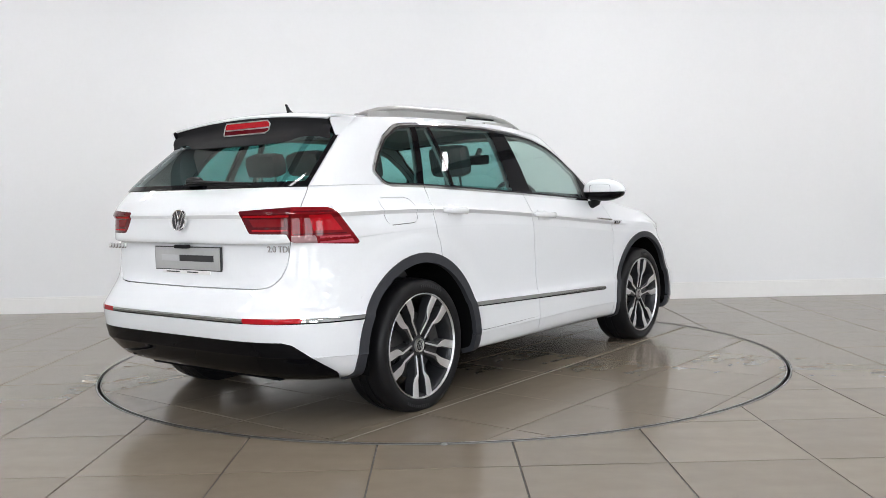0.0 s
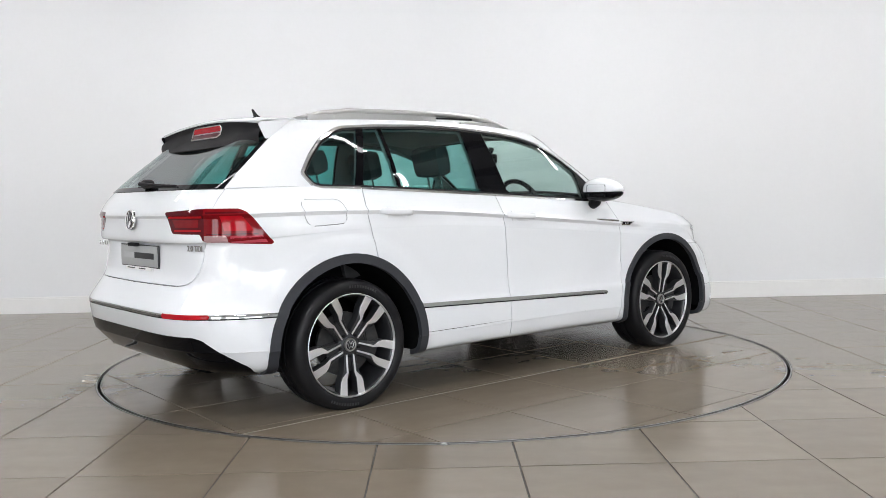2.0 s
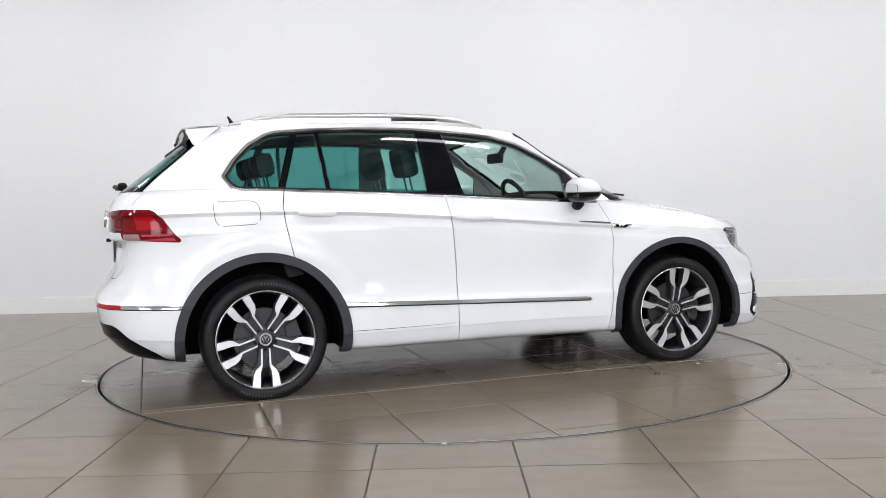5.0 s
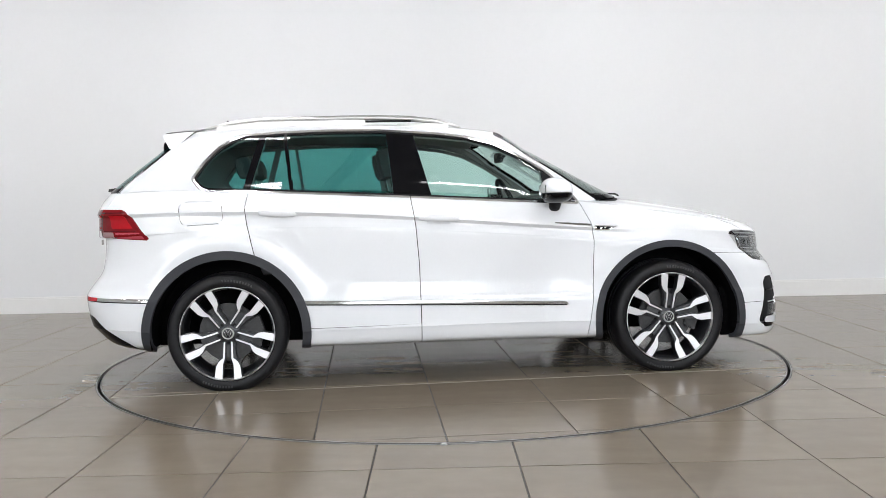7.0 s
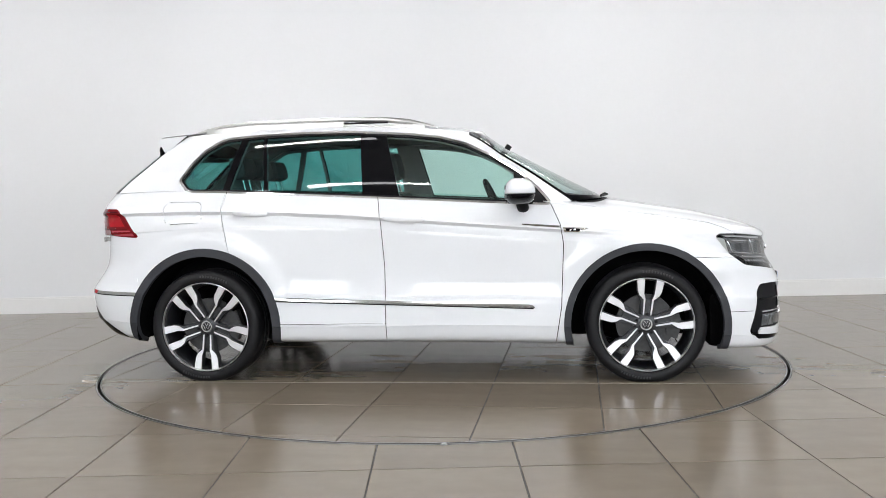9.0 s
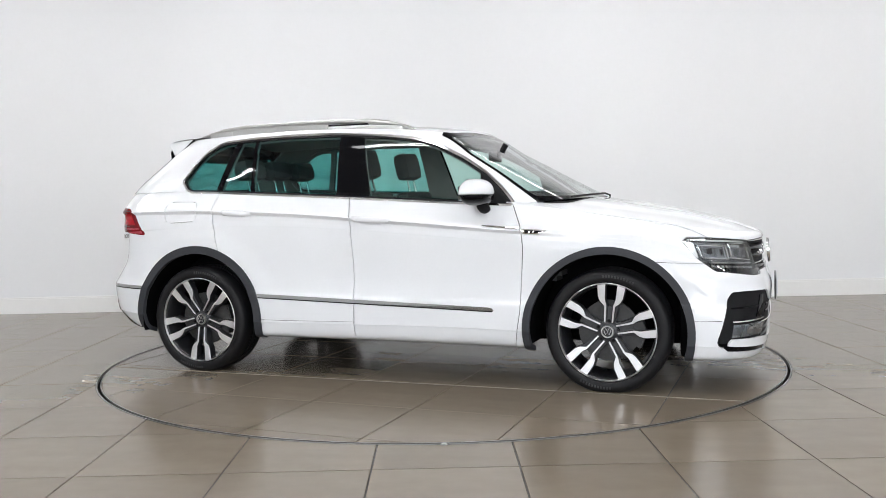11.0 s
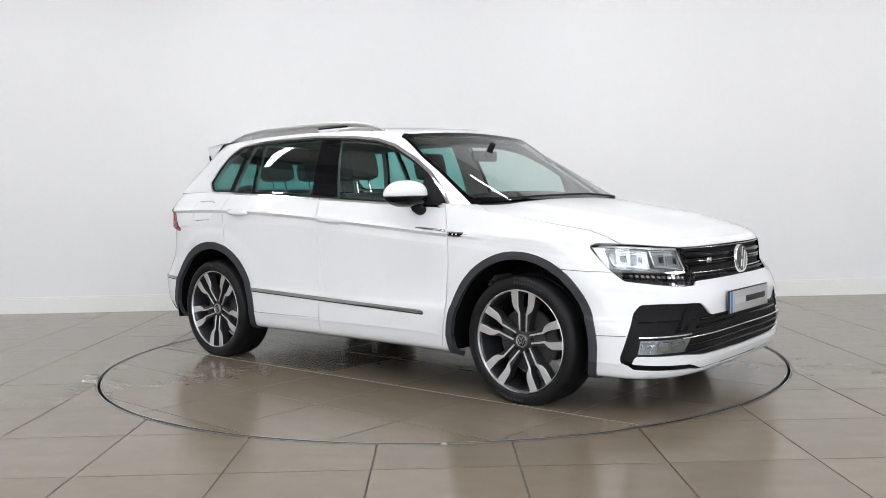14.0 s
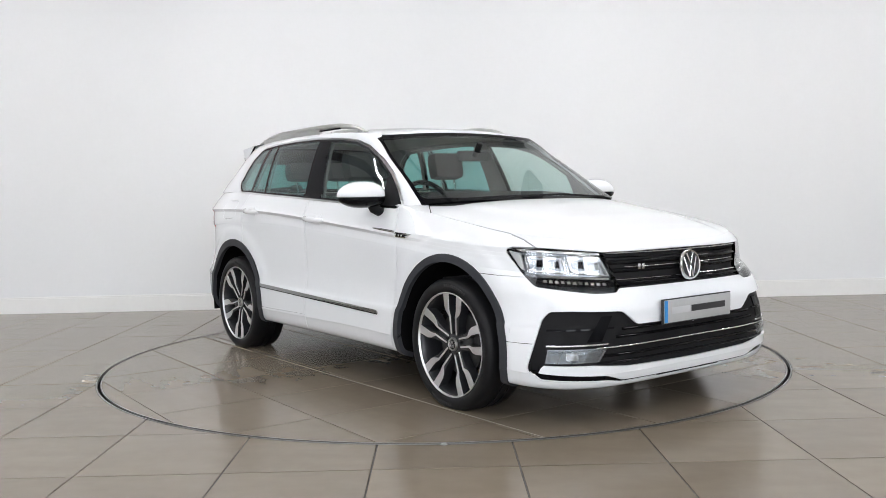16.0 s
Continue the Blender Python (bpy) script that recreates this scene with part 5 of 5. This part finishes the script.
for e in ((0.17, 0.0), (-0.17, 0.0), (0.0, -0.17)):
    tube(bm, [(0.02, 0, 0), (0.005, e[0], e[1])], [(0.02, 0.02), (0.014, 0.014)], 8)
blob(bm, (0.015, 0, 0), (0.03, 0.065, 0.06))
bmesh.ops.rotate(bm, verts=bm.verts, matrix=Matrix.Rotation(radians(-24), 3, "Y"))
for v in bm.verts:
    v.co += Vector((0.45, -0.37, 1.035))
bmesh.ops.recalc_face_normals(bm, faces=bm.faces)
part("steering_wheel", bm, DARK, car, "black steering wheel", 50)
bm = bmesh.new()
box(bm, 0.43, 0.46, -0.13, 0.13, 1.335, 1.405, 0.02)
tube(bm, [(0.46, 0, 1.37), (0.50, 0, 1.42), (0.52, 0, 1.45)], 0.02, 8)
part("rear_view_mirror", bm, DARK, car, "black rear-view mirror", 50)
bm = bmesh.new()
box(bm, -0.86, 0.6, -0.80, 0.80, 0.40, 0.50, 0.02)
box(bm, -1.98, -1.22, -0.53, 0.53, 0.5, 1.08, 0.04)
box(bm, -1.98, -1.22, -0.72, 0.72, 0.83, 1.08, 0.04)
part("cabin_floor", bm, TRIM, car, "dark carpet and load cover")
both("door_card", lambda bm: box(bm, -0.86, 0.75, -0.80, -0.75, 0.45, 1.035, 0.02), TRIM, "dark door trim")
# ---------------------------------------------------------------- floor and turntable
DISC, PITCH_X, PITCH_Y = 2.263, 0.611, 0.636
CX, CY = 0.024, -0.020


def clip_poly(poly, fn):
    """Part of a convex outline where fn > 0, along the chord."""
    out = []
    for i in range(len(poly)):
        a, b = poly[i], poly[(i + 1) % len(poly)]
        fa, fb = fn(a), fn(b)
        if fa > 0:
            out.append(a)
        if fa * fb < 0:
            t = fa / (fa - fb)
            out.append((a[0] + (b[0] - a[0]) * t, a[1] + (b[1] - a[1]) * t))
    return out


def arc_tile(x0, x1, y0, y1, radius, inside):
    """The outline of a tile cut by a circle about the origin, with the arc in short steps; None if nothing is left."""
    n = 24
    edge = []
    c = [(x0, y0), (x1, y0), (x1, y1), (x0, y1)]
    for i in range(4):
        a, b = c[i], c[(i + 1) % 4]
        edge += [(a[0] + (b[0] - a[0]) * k / n, a[1] + (b[1] - a[1]) * k / n) for k in range(n)]
    sgn = 1 if inside else -1
    keep = [sgn * (radius - math.hypot(*p)) > 0 for p in edge]
    if all(keep):
        return c
    if not any(keep):
        return None
    out = []
    m = len(edge)
    start = next(i for i in range(m) if keep[i] and not keep[i - 1])
    ring = [(start + k) % m for k in range(m)]
    run = [edge[i] for i in ring if keep[i]]
    def cross(a, b):
        lo, hi = a, b
        for _ in range(30):
            mid = ((lo[0] + hi[0]) / 2, (lo[1] + hi[1]) / 2)
            if sgn * (radius - math.hypot(*mid)) > 0:
                lo = mid
            else:
                hi = mid
        return lo
    last = max(k for k in range(m) if keep[ring[k]])
    p_out = cross(edge[ring[last]], edge[ring[(last + 1) % m]])
    p_in = cross(edge[start], edge[start - 1])
    a0, a1 = math.atan2(p_out[1], p_out[0]), math.atan2(p_in[1], p_in[0])
    d = (a1 - a0 + math.pi) % (2 * math.pi) - math.pi
    arc = [(radius * math.cos(a0 + d * k / 14), radius * math.sin(a0 + d * k / 14)) for k in range(15)]
    corner = set(c)
    return [p for p in run if p in corner] + arc


def tile_mesh(poly, gap=0.002, depth=0.008):
    cx, cy = sum(p[0] for p in poly) / len(poly), sum(p[1] for p in poly) / len(poly)
    bmt = bmesh.new()
    lo = [bmt.verts.new((x - cx, y - cy, -depth)) for x, y in poly]
    md = [bmt.verts.new((x - cx, y - cy, -0.0012)) for x, y in poly]
    hi = []
    for x, y in poly:
        dx, dy = x - cx, y - cy
        ln = math.hypot(dx, dy)
        hi.append(bmt.verts.new((dx * (1 - 0.0018 / ln), dy * (1 - 0.0018 / ln), 0)))
    bmt.faces.new(hi)
    n = len(poly)
    for i in range(n):
        j = (i + 1) % n
        bmt.faces.new((lo[i], lo[j], md[j], md[i]))
        bmt.faces.new((md[i], md[j], hi[j], hi[i]))
    me = bpy.data.meshes.new("tile")
    bmt.normal_update()
    bmt.to_mesh(me)
    bmt.free()
    me.materials.append(TILE)
    return me, cx, cy


bm = bmesh.new()
rings = []
for r in (DISC + 0.012, 40.0):
    rings.append([bm.verts.new((CX + r * math.cos(2 * math.pi * i / 128), CY + r * math.sin(2 * math.pi * i / 128), -0.004)) for i in range(128)])
for i in range(128):
    bm.faces.new((rings[0][i], rings[1][i], rings[1][(i + 1) % 128], rings[0][(i + 1) % 128]))
floor = tagged(put("floor", bm, GROUT), "taupe tiled showroom floor with dark joints", "floor", kind="structure")

G = 0.003
whole = None
rest = bmesh.new()
count = 0
X0, Y0 = 0.317, -2.016
for i in range(-14, 14):
    for j in range(-15, 8):
        x0, x1 = X0 + i * PITCH_X + G, X0 + (i + 1) * PITCH_X - G
        y0, y1 = Y0 + j * PITCH_Y + G, Y0 + (j + 1) * PITCH_Y - G
        y1 = min(y1, BACK - 0.019)
        if y1 - y0 < 0.02 or x0 < -SIDE or x1 > SIDE or y0 < FRONT:
            continue
        poly = arc_tile(x0 - CX, x1 - CX, y0 - CY, y1 - CY, DISC + 0.022, False)
        if not poly or len(poly) < 3:
            continue
        poly = [(px + CX, py + CY) for px, py in poly]
        near = j >= -3 and abs(x0 + 0.3) < 4.3 and count < 290
        if near:
            if len(poly) == 4 and y1 - y0 > 0.62:
                if whole is None:
                    whole = tile_mesh(poly)[0]
                me, cx, cy = whole, (x0 + x1) / 2, (y0 + y1) / 2
            else:
                me, cx, cy = tile_mesh(poly)
            t = new("tile", me)
            t.parent = floor
            t.location = (cx, cy, random.uniform(-0.0004, 0.0004))
            count += 1
        else:
            vs = [rest.verts.new((x, y, 0)) for x, y in poly]
            rest.faces.new(vs)
tagged(put("far_tiles", rest, TILE, floor), kind="stuff")

turntable = tagged(new("turntable"), "round tiled car turntable set flush in the floor", "turntable")
bm = bmesh.new()
n = 128
ring = [bm.verts.new(((DISC - 0.004) * math.cos(2 * math.pi * i / n), (DISC - 0.004) * math.sin(2 * math.pi * i / n), -0.005)) for i in range(n)]
bm.faces.new(ring)
part("platform", bm, GROUT, turntable, "dark joint bed")
# a pale joint strip that runs beside the wheels
bm = bmesh.new()
half = math.sqrt((DISC - 0.02) ** 2 - 0.95**2)
box(bm, -half, half, -0.954, -0.945, -0.004, 0.0016)
strip = part("joint_strip", bm, PALEGROUT, turntable, "pale worn joint strip")
strip.matrix_basis = pose(0, 0, 0, 0, 0, 1.5)


def rim(name, r0, r1, z0, z1, material, parent):
    b = bmesh.new()
    n = 160
    prof = [(r0, z0), (r0, z1), (r1, z1), (r1, z0)]
    vs = [[b.verts.new((r * math.cos(2 * math.pi * i / n), r * math.sin(2 * math.pi * i / n), z)) for i in range(n)] for r, z in prof]
    for a, c in zip(vs, vs[1:]):
        for i in range(n):
            b.faces.new((a[i], a[(i + 1) % n], c[(i + 1) % n], c[i]))
    bmesh.ops.recalc_face_normals(b, faces=b.faces)
    ob = part(name, b, material, parent, smooth=30)
    if parent is None:
        ob.location = (CX, CY, 0)
    return ob


rim("rim", DISC - 0.012, DISC - 0.006, -0.006, 0.001, STEEL, turntable)
tagged(rim("turntable_kerb", DISC + 0.012, DISC + 0.019, -0.02, 0.0012, STEEL, None), "thin steel edge round the turntable pit", "edge trim", kind="structure")
tagged(rim("pit_wall", DISC + 0.0125, DISC + 0.02, -0.25, -0.001, DARK, None), "dark slot round the turntable", "edge trim", kind="structure")
for i in range(-5, 5):
    for j in range(-5, 5):
        x0, x1 = -0.175 + i * 0.612 + G, -0.175 + (i + 1) * 0.612 - G
        y0, y1 = -0.92 + j * 0.612 + G, -0.92 + (j + 1) * 0.612 - G
        poly = [(x0, y0), (x1, y0), (x1, y1), (x0, y1)]
        for k in range(120):
            ca, sa = math.cos(2 * math.pi * k / 120), math.sin(2 * math.pi * k / 120)
            poly = clip_poly(poly, lambda p: DISC - 0.0135 - p[0] * ca - p[1] * sa) if poly else poly
        if not poly or len(poly) < 3:
            continue
        me, cx, cy = tile_mesh(poly)
        t = new("tile", me)
        t.parent = turntable
        t.location = (cx, cy, random.uniform(-0.0004, 0.0004))
bm = bmesh.new()
for v in bmesh.ops.create_cone(bm, cap_ends=True, segments=20, radius1=0.016, radius2=0.012, depth=0.005)["verts"]:
    v.co.z += 0.0045
stud = tagged(put("floor_stud", bm, SATIN, None, 40), "small round steel stud set in the floor", "stud")
stud.location = (0.008, -2.31, 0)

# ---------------------------------------------------------------- motion


def turn(t):
    """The turntable's angle in degrees at t seconds."""
    return 52.55 - 6.645 * t


def motions():
    times = [0.0, 2.0, 4.0, 6.0, 8.0, 10.0, 12.0, 14.0, 16.0]
    off = Vector((-0.005, -0.018, 0))
    rows_car, rows_disc = [], []
    for t in times:
        a = turn(t)
        rows_car.append((t, pose(0, 0, 0, 0, 0, a) @ Matrix.Translation(off)))
        rows_disc.append((t, pose(CX, CY, 0, 0, 0, a - 1.5)))
    walk(car, rows_car)
    walk(turntable, rows_disc)


motions()
